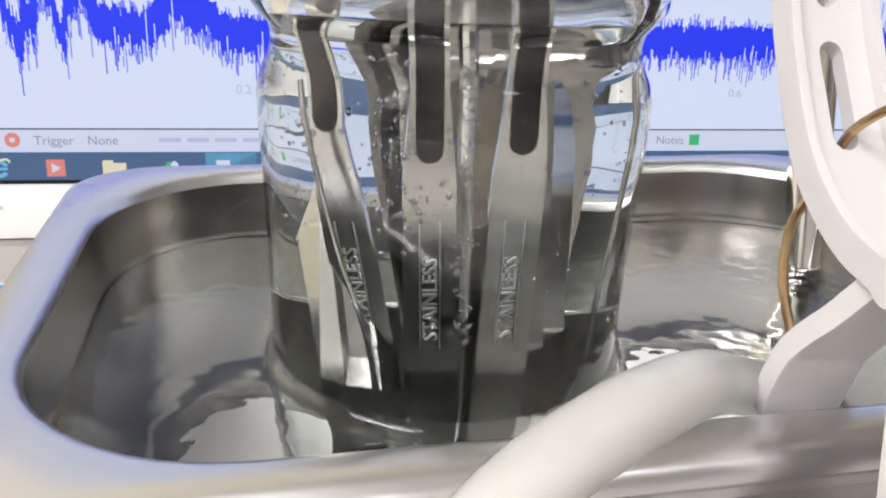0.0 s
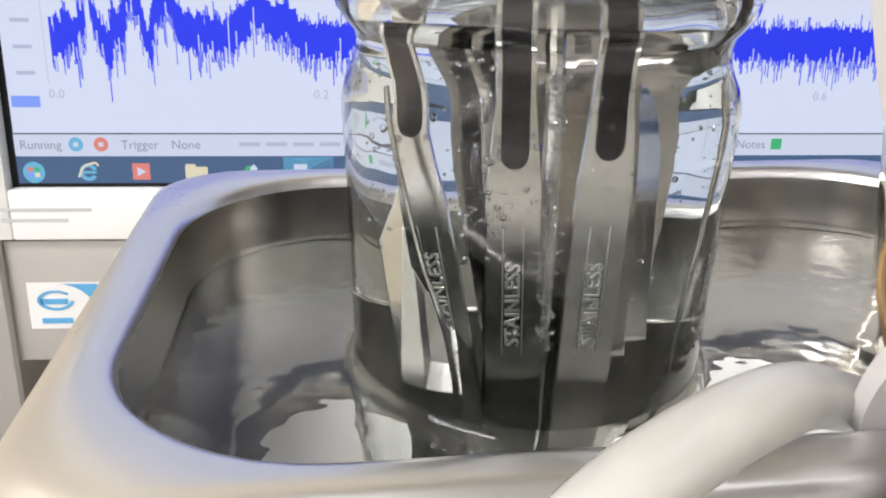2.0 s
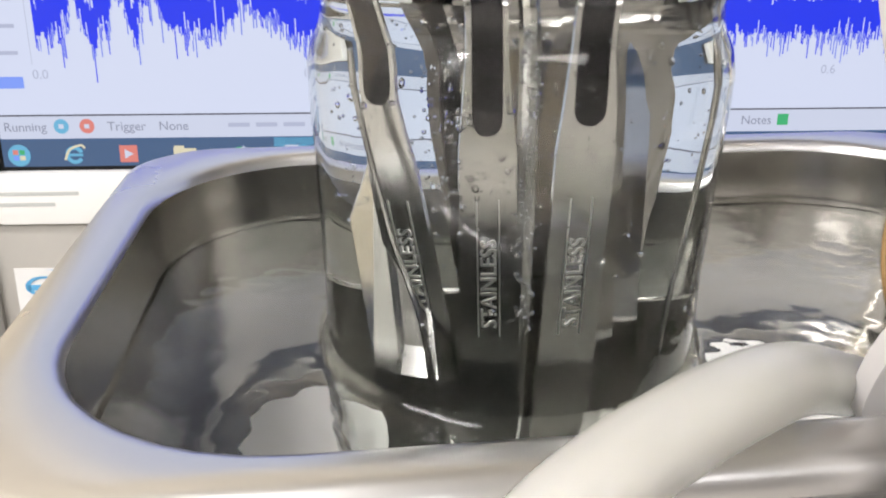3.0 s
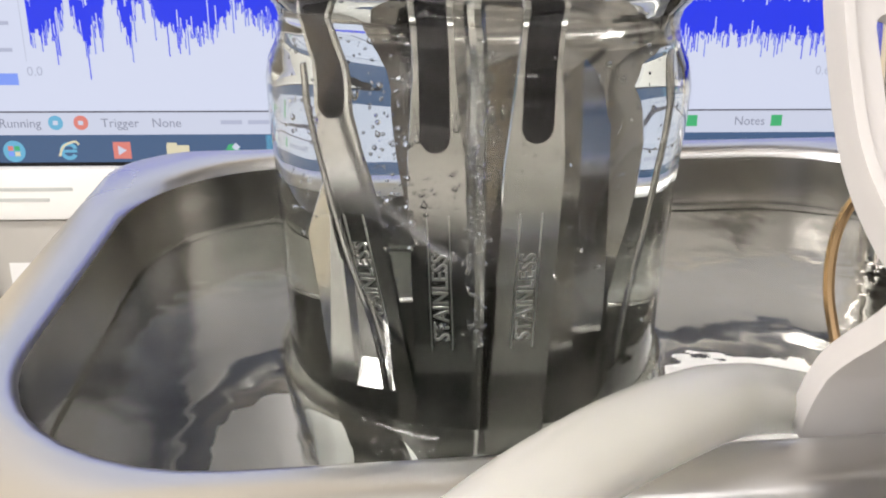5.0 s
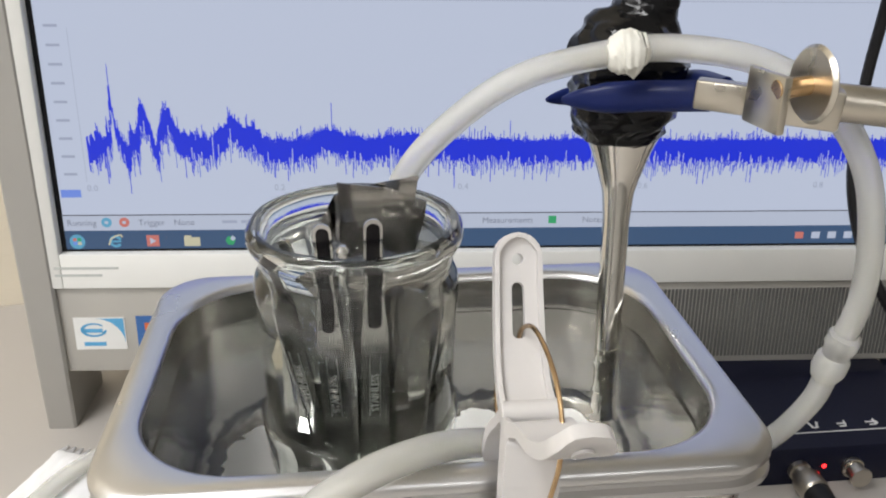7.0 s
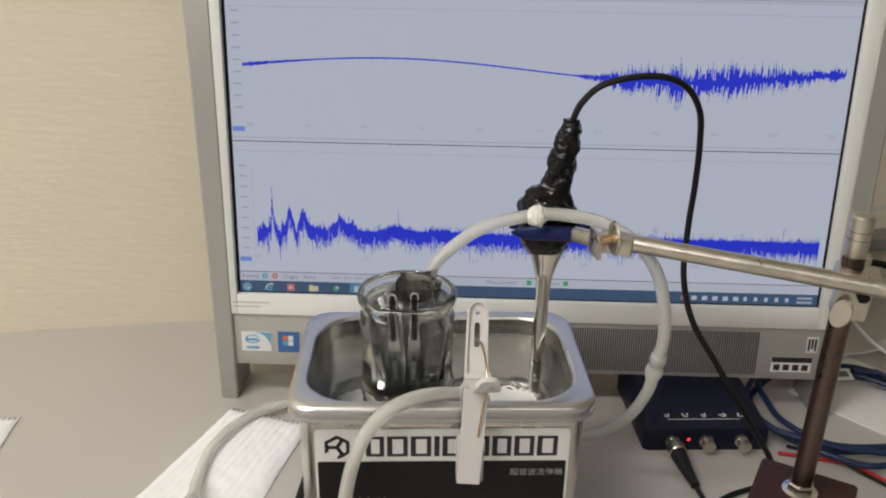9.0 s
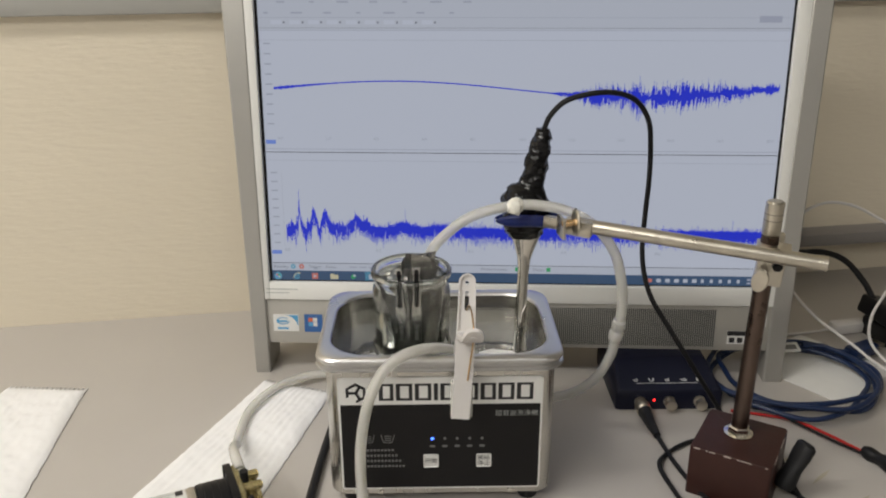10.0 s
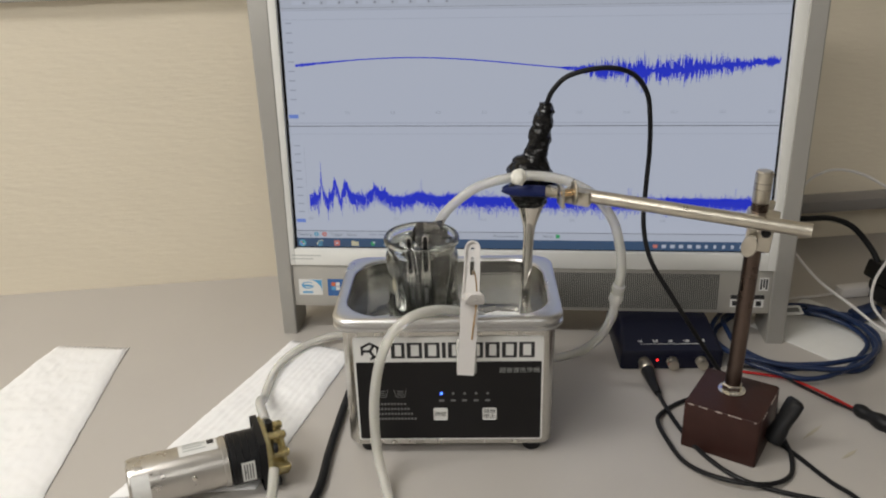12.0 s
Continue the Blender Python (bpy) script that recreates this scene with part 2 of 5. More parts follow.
def cut_plate(outer, holes, thick, place):
    """A plate from an outline with holes in (s, w), thick along its normal, laid out by place(s, w, h)."""
    bm = bmesh.new()
    loops = []
    for loop in (outer, *holes):
        vs = [bm.verts.new((s, w, 0)) for s, w in loop]
        for a, b in zip(vs, vs[1:] + vs[:1]):
            bm.edges.new((a, b))
        loops.append(vs)
    bmesh.ops.triangle_fill(bm, use_beauty=True, use_dissolve=False, edges=bm.edges[:], normal=(0, 0, 1))
    got = bmesh.ops.extrude_face_region(bm, geom=bm.faces[:])
    for v in got["geom"]:
        if isinstance(v, bmesh.types.BMVert):
            v.co.z += thick
    for v in bm.verts:
        v.co = place(*v.co)
    bmesh.ops.recalc_face_normals(bm, faces=bm.faces[:])
    return bm


def oval(s0, s1, w, n=8, wc=0.0):
    """Outline of a slot with round ends from s0 to s1, half as wide as w says."""
    out = []
    for k in range(n + 1):
        a = math.pi / 2 + math.pi * k / n
        out.append((s0 + w + w * math.cos(a), wc + w * math.sin(a)))
    for k in range(n + 1):
        a = -math.pi / 2 + math.pi * k / n
        out.append((s1 - w + w * math.cos(a), wc + w * math.sin(a)))
    return out


def text(name, body, size, mat, parent, m, label="", align="LEFT", depth=0.00004, sx=1.0):
    cu = bpy.data.curves.new(name, "FONT")
    cu.body, cu.size, cu.align_x, cu.extrude, cu.resolution_u = body, size, align, depth, 3
    tmp = bpy.data.objects.new(name, cu)
    scene.collection.objects.link(tmp)
    me = bpy.data.meshes.new_from_object(tmp.evaluated_get(bpy.context.evaluated_depsgraph_get()))
    bpy.data.objects.remove(tmp)
    me.materials.clear()
    me.materials.append(mat)
    ob = new(name, me)
    ob.parent = parent
    ob.matrix_basis = m @ Matrix.Diagonal((sx, 1, 1, 1))
    if label:
        tagged(ob, label)
    return ob


def structure(ob, label, category):
    return tagged(ob, label, category, kind="structure")


# ---- the room ----
WALL_YAW = math.degrees(math.atan(0.143))
WALL = pose(0, 0.383, 0, 0, 0, WALL_YAW)
desk = structure(part("desk_top", box(3.0, 1.75, 0.03, WALL @ pose(0, -0.875, -0.015), 0.002), TABLETOP), "grey-beige laminate desk top with faint scuffs", "desk")
structure(part("wall_north", box(4.4, 0.1, 2.5, WALL @ pose(0, 0.05, 0.5)), WALLPAPER), "beige textured wall behind the desk", "wall")
structure(part("wall_rail", box(4.0, 0.012, 0.022, WALL @ pose(0, -0.0055, 0.338), 0.002), TRIM), "grey trim rail along the beige wall", "trim")
structure(part("wall_ledge", box(1.2, 0.03, 0.016, WALL @ pose(0.98, -0.0145, 0.052), 0.003), DUCT), "grey-brown cable ledge on the wall", "trim")
structure(part("floor", box(4.4, 3.6, 0.04, WALL @ pose(0, -1.75, -0.74)), FLOORMAT), "grey floor below the desk", "floor")
structure(part("ceiling", box(4.6, 3.8, 0.05, WALL @ pose(0, -1.75, CEILING + 0.025)), CEILPAINT), "white painted ceiling", "ceiling")
structure(part("wall_south", box(4.4, 0.1, 2.5, WALL @ pose(0, -3.55, 0.5)), ROOMWALL), "plain wall behind the camera", "wall")
structure(part("wall_west", box(0.1, 3.6, 2.5, WALL @ pose(-2.15, -1.75, 0.5)), ROOMWALL), "plain side wall", "wall")
structure(part("wall_east", box(0.1, 3.6, 2.5, WALL @ pose(2.15, -1.75, 0.5)), ROOMWALL), "plain side wall", "wall")

# ---- all-in-one computer ----
# in SCREEN's axes: x to the right, y up the panel, z towards the viewer
SCREEN = pose(0, 0.1991, 0, 0, 0, math.degrees(-0.0623)) @ pose(0, 0, 0, 90 - math.degrees(0.0854), 0, 0)
pc = thing("desktop_computer", "silver all-in-one desktop computer showing blue signal traces", "computer", SCREEN)
U0, U1, V0, V1 = -0.160, 0.3045, 0.0925, 0.3535


def slab(x0, x1, y0, y1, z0, z1, bevel=0.0):
    return box(x1 - x0, y1 - y0, z1 - z0, pose((x0 + x1) / 2, (y0 + y1) / 2, (z0 + z1) / 2), bevel)


def flat(x0, x1, y0, y1, z):
    bm = bmesh.new()
    bm.faces.new([bm.verts.new(p) for p in ((x0, y0, z), (x1, y0, z), (x1, y1, z), (x0, y1, z))])
    return bm


part("back_shell", slab(-0.168, 0.312, 0.03, 0.375, -0.050, -0.0085, 0.006), SILVER, pc)
for xs in ((-0.1775, -0.1635, -0.1885, -0.1680), (0.3095, 0.3265, 0.3165, 0.3340)):
    bar_loops = []
    for f, d in ((0.0, 0.0015), (0.006, 0.0), (0.99, 0.0), (1.0, 0.0015)):
        a, b = xs[0] + (xs[2] - xs[0]) * f + d, xs[1] + (xs[3] - xs[1]) * f - d
        v = -0.004 + 0.389 * f
        bar_loops.append([Vector(p) for p in ((a, v, -0.040 + d), (b, v, -0.040 + d), (b, v, 0.0008 - d), (b - 0.0012, v, 0.002 - d), (a + 0.0012, v, 0.002 - d), (a, v, 0.0008 - d))])
    part("side_bar", loft(bar_loops, (True, True)), SILVER, pc, "silver side bar and foot")
for a, b, c, d in ((-0.1713, U0, 0.0752, 0.372), (U1, 0.3158, 0.0752, 0.372), (U0, U1, 0.0752, V0), (U0, U1, V1, 0.372)):
    part("bezel", slab(a, b, c, d, -0.008, 0.0012, 0.0008), PALE, pc, "off-white screen bezel")
part("speaker_panel", slab(-0.1713, 0.3158, 0.030, 0.0748, -0.030, -0.001, 0.0015), SPEAKER, pc, "silver lower speaker panel")
grille = bmesh.new()
for k in range(84):
    add_box(grille, 0.0011, 0.037, 0.0006, pose(0.102 + k * 0.0019, 0.0525, -0.0008))
part("speaker_grille", grille, MESHGREY, pc, "fine vertical speaker slots", smooth=False)
part("black_border", slab(U0 - 0.0002, U1 + 0.0002, V0 - 0.0002, V1 + 0.0002, -0.0082, -0.0040), BLACK, pc)
screen = part("screen", slab(U0 + 0.0028, U1 - 0.0025, V0 + 0.0015, V1 - 0.0015, -0.0039, -0.0032), LCD, pc, "lit screen with blue signal plots", smooth=False)


def on_screen(name, x0, x1, y0, y1, mat, z=-0.0029, label=""):
    return part(name, flat(x0, x1, y0, y1, z), mat, screen, label, smooth=False)


on_screen("taskbar", U0 + 0.0028, U1 - 0.0025, V0 + 0.0015, 0.1032, LCD_BAR, label="dark blue taskbar")
on_screen("status_bar", U0 + 0.0028, U1 - 0.0025, 0.1034, 0.1108, LCD_TOOL, label="pale status bar")
on_screen("tool_bar", U0 + 0.0028, U1 - 0.0025, 0.3235, 0.3515, LCD_TOOL, label="pale tool bar")
for y, w in ((0.1108, 0.0005), (0.2160, 0.0006)):
    on_screen("divider_line", U0 + 0.0030, U1 - 0.0030, y - w / 2, y + w / 2, LCD_LINE, -0.0027)
for y, w in ((0.2190, 0.0005), (0.2085, 0.0003), (0.3232, 0.0004), (0.3150, 0.0003), (0.3340, 0.0003)):
    on_screen("faint_line", U0 + 0.0030, U1 - 0.0030, y - w / 2, y + w / 2, LCD_FAINT, -0.0027)
on_screen("axis_line", -0.1437, -0.1435, 0.1270, 0.1960, LCD_FAINT, -0.0027)

# signal traces: a spectrum below, a slow wave with bursts above
rng = np.random.RandomState(5)
core, edge, clear = bmesh.new(), bmesh.new(), bmesh.new()


def bar(bm, x, w, y0, y1, z):
    bm.faces.new([bm.verts.new(p) for p in ((x, y0, z), (x + w, y0, z), (x + w, y1, z), (x, y1, z))])


N = 900
S0, S1 = -0.1415, 0.297
STEP = (S1 - S0) / N
wander = 0.0
for k in range(N):
    f = k / N
    u = S0 + k * STEP
    wander = 0.72 * wander + rng.normal(0, 0.0024) * (math.exp(-f * 9) + 0.05)
    hump = 0.0
    for c, h, w in ((0.028, 0.017, 0.0022), (0.042, -0.005, 0.005), (0.060, 0.013, 0.008), (0.070, -0.004, 0.003), (0.083, 0.013, 0.009), (0.105, 0.004, 0.006), (0.150, 0.009, 0.012), (0.172, 0.005, 0.006), (0.250, 0.004, 0.02), (0.33, 0.002, 0.03)):
        hump += h * math.exp(-((f - c) / w) ** 2)
    calm = min(1.0, f * 4)
    top = 0.1472 + 1.2 * hump + wander - 0.0010 * f + rng.normal(0, 0.0005)
    thick = 0.0122 - 0.0016 * calm + abs(rng.normal(0, 0.0009))
    bar(core, u, STEP * 1.02, top - thick, top, -0.0027)
    if rng.rand() < 0.65:
        up = abs(rng.normal(0, 0.0021)) + (0.008 if rng.rand() < 0.010 else 0)
        bar(core, u, STEP * 0.7, top, top + up, -0.0027)
    if rng.rand() < 0.35:
        gap = abs(rng.normal(0, 0.0030)) * (1.4 - 0.6 * calm)
        bar(clear, u, STEP * 0.7, top - thick - 0.0002, top - thick + gap, -0.00262)
    if rng.rand() < 0.72:
        down = abs(rng.normal(0, 0.0034)) + 0.0008
        bar(core if rng.rand() < 0.55 else edge, u, STEP * 0.75, top - thick - down, top - thick, -0.0027)
tagged(part("spectrum_trace", core, LCD_BLUE, screen, "dense blue noise spectrum", smooth=False), kind="stuff")
tagged(part("spectrum_gap", clear, LCD, screen, "white gaps between the spectrum lines", smooth=False), kind="stuff")
tagged(part("spectrum_fringe", edge, LCD_PALE, screen, "pale blue fringe below the spectrum", smooth=False), kind="stuff")
wave, wave_edge = bmesh.new(), bmesh.new()
NW = 640
for k in range(NW):
    f = k / NW
    u = -0.1465 + f * 0.4435
    mid = 0.2742 + 0.0062 * math.sin((f - 0.02) * math.pi * 2 / 0.92) - 0.0022 * f
    burst = 0.0
    if f > 0.555:
        g = (f - 0.555) / 0.445
        burst = 0.0125 * min(1, g * 3.0) * (1.0 if g < 0.62 else max(0.3, 1 - (g - 0.62) * 2.4))
    elif f < 0.12:
        burst = 0.0012 * (1 - f / 0.12)
    swell = 0.75 + 0.5 * noise.noise((f * 60, 0.3, 2.0)) + 0.35 * noise.noise((f * 170, 1.3, 2.0))
    a = 0.0006 + 1.25 * burst * swell * rng.rand() ** 0.7
    b = 0.0006 + 1.25 * burst * swell * rng.rand() ** 0.7
    s = 0.4435 / NW
    bar(wave, u, s * 1.02, mid - b * 0.9, mid + a * 0.9, -0.0027)
    if burst > 0.001 and rng.rand() < 0.7:
        bar(wave_edge, u, s * 0.5, mid - b * 1.25, mid + a * 1.25, -0.00275)
part("wave_trace", wave, LCD_BLUE, screen, "blue wave with a noise burst", smooth=False)
tagged(part("wave_fringe", wave_edge, LCD_PALE, screen, "pale fringe of the burst", smooth=False), kind="stuff")


def screen_text(body, x, y, size, mat=LCD_TEXT):
    return text("screen_text", body, size, mat, screen, pose(x, y, -0.00265))


screen_text("Running", -0.1555, 0.1057, 0.0042)
screen_text("Trigger", -0.1225, 0.1057, 0.0042)
screen_text("None", -0.1060, 0.1057, 0.0042)
screen_text("Measurements", 0.0400, 0.1057, 0.0042)
screen_text("Notes", 0.0885, 0.1057, 0.0042)
for k in range(6):
    screen_text("%.1f" % (0.2 * k), -0.1440 + 0.0860 * k, 0.1225, 0.0042, LCD_FAINT)
for k in range(11):
    screen_text("%.1f" % (2.0 * k), -0.1450 + 0.0435 * k, 0.2275, 0.0038, LCD_FAINT)
for k in range(9):
    on_screen("axis_figure", -0.1535, -0.1475, 0.1964 - k * 0.0083, 0.1976 - k * 0.0083, LCD_FAINT, -0.0027)
    on_screen("axis_figure", -0.1535, -0.1475, 0.3114 - k * 0.0088, 0.3126 - k * 0.0088, LCD_FAINT, -0.0027)
for k in range(14):
    w = 0.002 + 0.003 * ((k * 7) % 3) / 2
    x, y = -0.150 + k * 0.0135, 0.338 + 0.009 * (k % 2)
    on_screen("tool_mark", x - w, x + w, y - 0.0007, y + 0.0007, LCD_FAINT, -0.0027)
for k in range(5):
    on_screen("status_mark", -0.0835 + k * 0.009, -0.0765 + k * 0.009, 0.1065, 0.1079, LCD_FAINT, -0.0027)
for k in range(9):
    x = -0.146 + 0.0165 * k
    on_screen("tool_field", x, x + 0.0095, 0.3282, 0.3318, LCD, -0.0027)
    on_screen("tool_arrow", x + 0.0108, x + 0.0124, 0.3290, 0.3308, LCD_TEXT, -0.0027)
on_screen("divider_line", U0 + 0.0030, U1 - 0.0030, 0.32505, 0.3254, LCD_TEXT, -0.00272)
on_screen("highlight", -0.1562, -0.1470, 0.1195, 0.1232, LCD_HILITE, -0.0027)
on_screen("highlight", -0.1562, -0.1470, 0.2235, 0.2272, LCD_HILITE, -0.0027)
on_screen("brand_mark", 0.274, 0.293, 0.3300, 0.3355, LCD_FAINT, -0.0027)
for x, mat in ((-0.1372, LCD_CYAN), (-0.1290, LCD_RED)):
    knob = part("status_button", lathe([(0.0024, 0), (0.0024, 0.00008)], 18, pose(x, 0.1072, -0.0028)), mat, screen, smooth=False)
    part("button_mark", flat(x - 0.0008, x + 0.0008, 0.1065, 0.1079, -0.0026), LCD_TOOL, knob, smooth=False)
for x, mat in ((0.0740, LCD_GREEN), (0.1030, LCD_GREEN)):
    on_screen("status_button", x - 0.0019, x + 0.0019, 0.1053, 0.1091, mat, -0.0027)
ICON_Y = 0.0978


def icon(bm, mat, label):
    return part("taskbar_icon", bm, mat, screen, label, smooth=False)


def disc_of(x, r, n=20, y=ICON_Y, z=-0.0027):
    return lathe([(r, 0), (r, 0.00008)], n, pose(x, y, z))


orb = icon(disc_of(-0.1518, 0.0036), LCD_CYAN, "round start button")
for k, mat in enumerate((LCD_RED, LCD_GREEN, LCD_HILITE, LCD_GOLD)):
    dx, dy = (k % 2) * 0.0021 - 0.0019, 0.0003 - (k // 2) * 0.0019
    part("icon_pane", flat(-0.1518 + dx, -0.1518 + dx + 0.0017, ICON_Y + dy, ICON_Y + dy + 0.0015, -0.00255), mat, orb, smooth=False)
arc = bmesh.new()
for k in range(22):
    a, b = radians(20 + k * 14), radians(20 + (k + 1) * 14)
    arc.faces.new([arc.verts.new((-0.1340 + r * math.cos(t), ICON_Y + r * math.sin(t), -0.0027)) for r, t in ((0.0017, a), (0.0030, a), (0.0030, b), (0.0017, b))])
add_box(arc, 0.0052, 0.0009, 0.00004, pose(-0.1340, ICON_Y, -0.00268))
icon(arc, LCD_CYAN, "pale blue ring with a bar")
part("icon_swoosh", sweep([(-0.1372, 0.0962, -0.0026), (-0.1355, 0.0995, -0.0026), (-0.1318, 0.1010, -0.0026), (-0.1305, 0.1000, -0.0026)], 0.0004, 6, 4), LCD_GOLD, screen)
player = icon(flat(-0.1195, -0.1137, ICON_Y - 0.0026, ICON_Y + 0.0030, -0.0027), LCD_RED, "orange player button")
tri = bmesh.new()
tri.faces.new([tri.verts.new(p) for p in ((-0.1178, ICON_Y - 0.0014, -0.0025), (-0.1150, ICON_Y + 0.0002, -0.0025), (-0.1178, ICON_Y + 0.0018, -0.0025))])
part("icon_arrow", tri, LCD_TOOL, player, smooth=False)
folder = icon(flat(-0.1020, -0.0945, ICON_Y - 0.0026, ICON_Y + 0.0018, -0.0027), LCD_GOLD, "pale yellow folder")
part("icon_tab", flat(-0.1018, -0.0985, ICON_Y + 0.0018, ICON_Y + 0.0027, -0.0027), LCD_GOLD, folder, smooth=False)
leafy = icon(disc_of(-0.0802, 0.0024, 6), LCD_GREEN, "green and white mark")
part("icon_centre", disc_of(-0.0790, 0.0014, 4, 0.0990, -0.0025), LCD_TOOL, leafy, smooth=False)
active = on_screen("active_button", -0.0690, -0.0520, V0 + 0.0020, 0.1028, LCD_CYAN, label="lit taskbar button")
part("icon_pane", flat(-0.0655, -0.0610, ICON_Y - 0.0022, ICON_Y + 0.0026, -0.0026), LCD_TOOL, active, smooth=False)
for k in range(11):
    on_screen("tray_icon", 0.1950 + k * 0.0082, 0.1950 + k * 0.0082 + (0.0042 if k < 6 else 0.0026), 0.0965, 0.1000, LCD_RED if k == 0 else LCD_TOOL, -0.0027)
for k in range(2):
    on_screen("clock_bar", 0.286, 0.298, 0.0957 + k * 0.0035, 0.0975 + k * 0.0035, LCD_FAINT, -0.0027)
bars = bmesh.new()
for k in range(2):
    add_box(bars, 0.030 - 0.008 * k, 0.0012, 0.0001, pose(-0.148 - 0.004 * k, 0.0858 - 0.0036 * k, 0.0013))
part("printed_line", bars, FAINTPRINT, pc, "small unreadable print on the bezel", smooth=False)


def sticker(x0, x1, y0, y1, mat, label):
    return tagged(part("sticker", slab(x0, x1, y0, y1, -0.001, -0.0006, 0.0), mat, pc, smooth=False), label)


s = sticker(-0.1585, -0.1340, 0.0425, 0.0595, PAPER, "white and blue square sticker")
bm = bmesh.new()
bm.faces.new([bm.verts.new(p) for p in [(-0.1345, 0.0590, -0.0005), (-0.1480, 0.0590, -0.0005)] + [(-0.1480 + 0.0135 * math.sin(a * 0.157), 0.0590 - 0.0135 * (1 - math.cos(a * 0.157)), -0.0005) for a in range(1, 11)]])
part("blue_corner", bm, STICKBLUE, s, smooth=False)
swirl = bmesh.new()
for k in range(26):
    a, b = radians(40 + k * 12.2), radians(40 + (k + 1) * 12.2)
    w = 0.0007 * (1 + 0.5 * math.sin(k * 0.12))
    swirl.faces.new([swirl.verts.new((-0.1492 + r * 1.7 * math.cos(t), 0.0530 + r * math.sin(t), -0.0004)) for r, t in ((0.0037 - w, a), (0.0037, a), (0.0037, b), (0.0037 - w, b))])
part("oval_mark", swirl, STICKBLUE, s, "blue oval swirl", smooth=False)
for y, x1 in ((0.0526, -0.1450), (0.0455, -0.1440)):
    part("printed_line", slab(-0.1545, x1, y - 0.0010, y + 0.0010, -0.0006, -0.0004), STICKBLUE, s, smooth=False)
s = sticker(-0.1285, -0.1110, 0.0420, 0.0600, STICKNAVY, "dark blue sticker with a coloured mark")
for k, mt in enumerate((STICKRED, LCD_GREEN, STICKBLUE, LCD_GOLD)):
    part("mark", slab(-0.1245 + 0.0045 * (k % 2), -0.1205 + 0.0045 * (k % 2), 0.0525 - 0.0045 * (k // 2), 0.0565 - 0.0045 * (k // 2), -0.0006, -0.0004), mt if mt not in (LCD_GREEN, LCD_GOLD) else PAPER, s, smooth=False)
s = sticker(0.2725, 0.3045, 0.0370, 0.0500, PAPER, "white sticker with small unreadable print")
part("band", slab(0.2725, 0.3045, 0.0455, 0.0500, -0.0006, -0.0004), INK, s, smooth=False)
for k in range(4):
    part("printed_block", slab(0.2745 + 0.0075 * k, 0.2795 + 0.0075 * k, 0.0385, 0.0435, -0.0006, -0.0004), INK, s, smooth=False)
s = sticker(0.2985, 0.3075, 0.0545, 0.0680, PAPER, "small white sticker with a black code")
for k in range(3):
    part("printed_block", slab(0.2995 + 0.0026 * k, 0.3012 + 0.0026 * k, 0.0560 + 0.002 * (k % 2), 0.0665, -0.0006, -0.0004), INK, s, smooth=False)

# ---- ultrasonic cleaner ----
bath = thing("ultrasonic_cleaner", "small stainless steel ultrasonic cleaner with black front panel", "cleaner")
BX, BY0, BY1, TOP = 0.0825, 0.0040, 0.112, 0.1255


def outer(d, z, r=0.017):
    return rrect(-0.0890 + d, 0.0885 - d, -0.0016 + d, 0.1200 - d, r - d * 0.5, z)


body = [rrect(-BX + d, BX - d, BY0 + d, BY1 - d, 0.012, z) for d, z in ((0.003, 0.0085), (0.0008, 0.0093), (0, 0.011), (0, 0.1155))]
part("body", loft(body, (True, False)), STEEL, bath, "brushed steel housing")
rim = [rrect(-BX, BX, BY0, BY1, 0.012, 0.1150), outer(0.003, 0.1145), outer(0.0008, 0.1150), outer(0.0, 0.1162), outer(0.0004, 0.1176), outer(0.0022, 0.1183), outer(0.0026, 0.1196), outer(0.0012, 0.1204), outer(0.0003, 0.1216), outer(0.0004, 0.1232),
       outer(0.0016, 0.1248), outer(0.0034, TOP)]


def inner(d, z, r=0.030):
    return rrect(-0.0808 + d, 0.0796 - d, 0.0055 + d, 0.1110 - d, r - d * 0.8, z)


rim += [inner(-0.0012, TOP + 0.0003), inner(0.0, TOP), inner(0.0009, TOP - 0.0008), inner(0.0013, TOP - 0.0022)]
part("rim", loft(rim), RIM, bath, "satin steel rim with a rolled edge")
FLOOR = 0.047
tank = [inner(0.0013, TOP - 0.0022), inner(0.0018, 0.119), inner(0.0021, 0.1136), inner(0.00235, 0.1130), inner(0.0023, 0.1122), inner(0.003, 0.100), inner(0.0042, 0.075), inner(0.0052, 0.060), inner(0.0065, 0.053), inner(0.0085, 0.0492), inner(0.0110, FLOOR + 0.0005), inner(0.0140, FLOOR)]
part("tank", loft(tank), TANK, bath, "drawn steel tank wall")
part("tank_floor", loft([inner(0.0140, FLOOR), inner(0.0200, FLOOR), inner(0.0290, FLOOR)], (False, True)), FROSTED, bath, "pale matte floor of the steel tank")
for x in (-0.066, 0.066):
    for y in (0.016, 0.1):
        part("foot", lathe([(0.007, 0), (0.0075, 0.001), (0.0075, 0.0075), (0.006, 0.0086)], 20, pose(x, y, 0)), RUBBER, bath, "black rubber foot")
for x in (-0.045, 0.052):
    part("screw", lathe([(0.0024, 0), (0.0021, 0.0008), (0.0012, 0.0012)], 14, pose(x, -0.0002, 0.0118, 90)), POLISHED, bath)
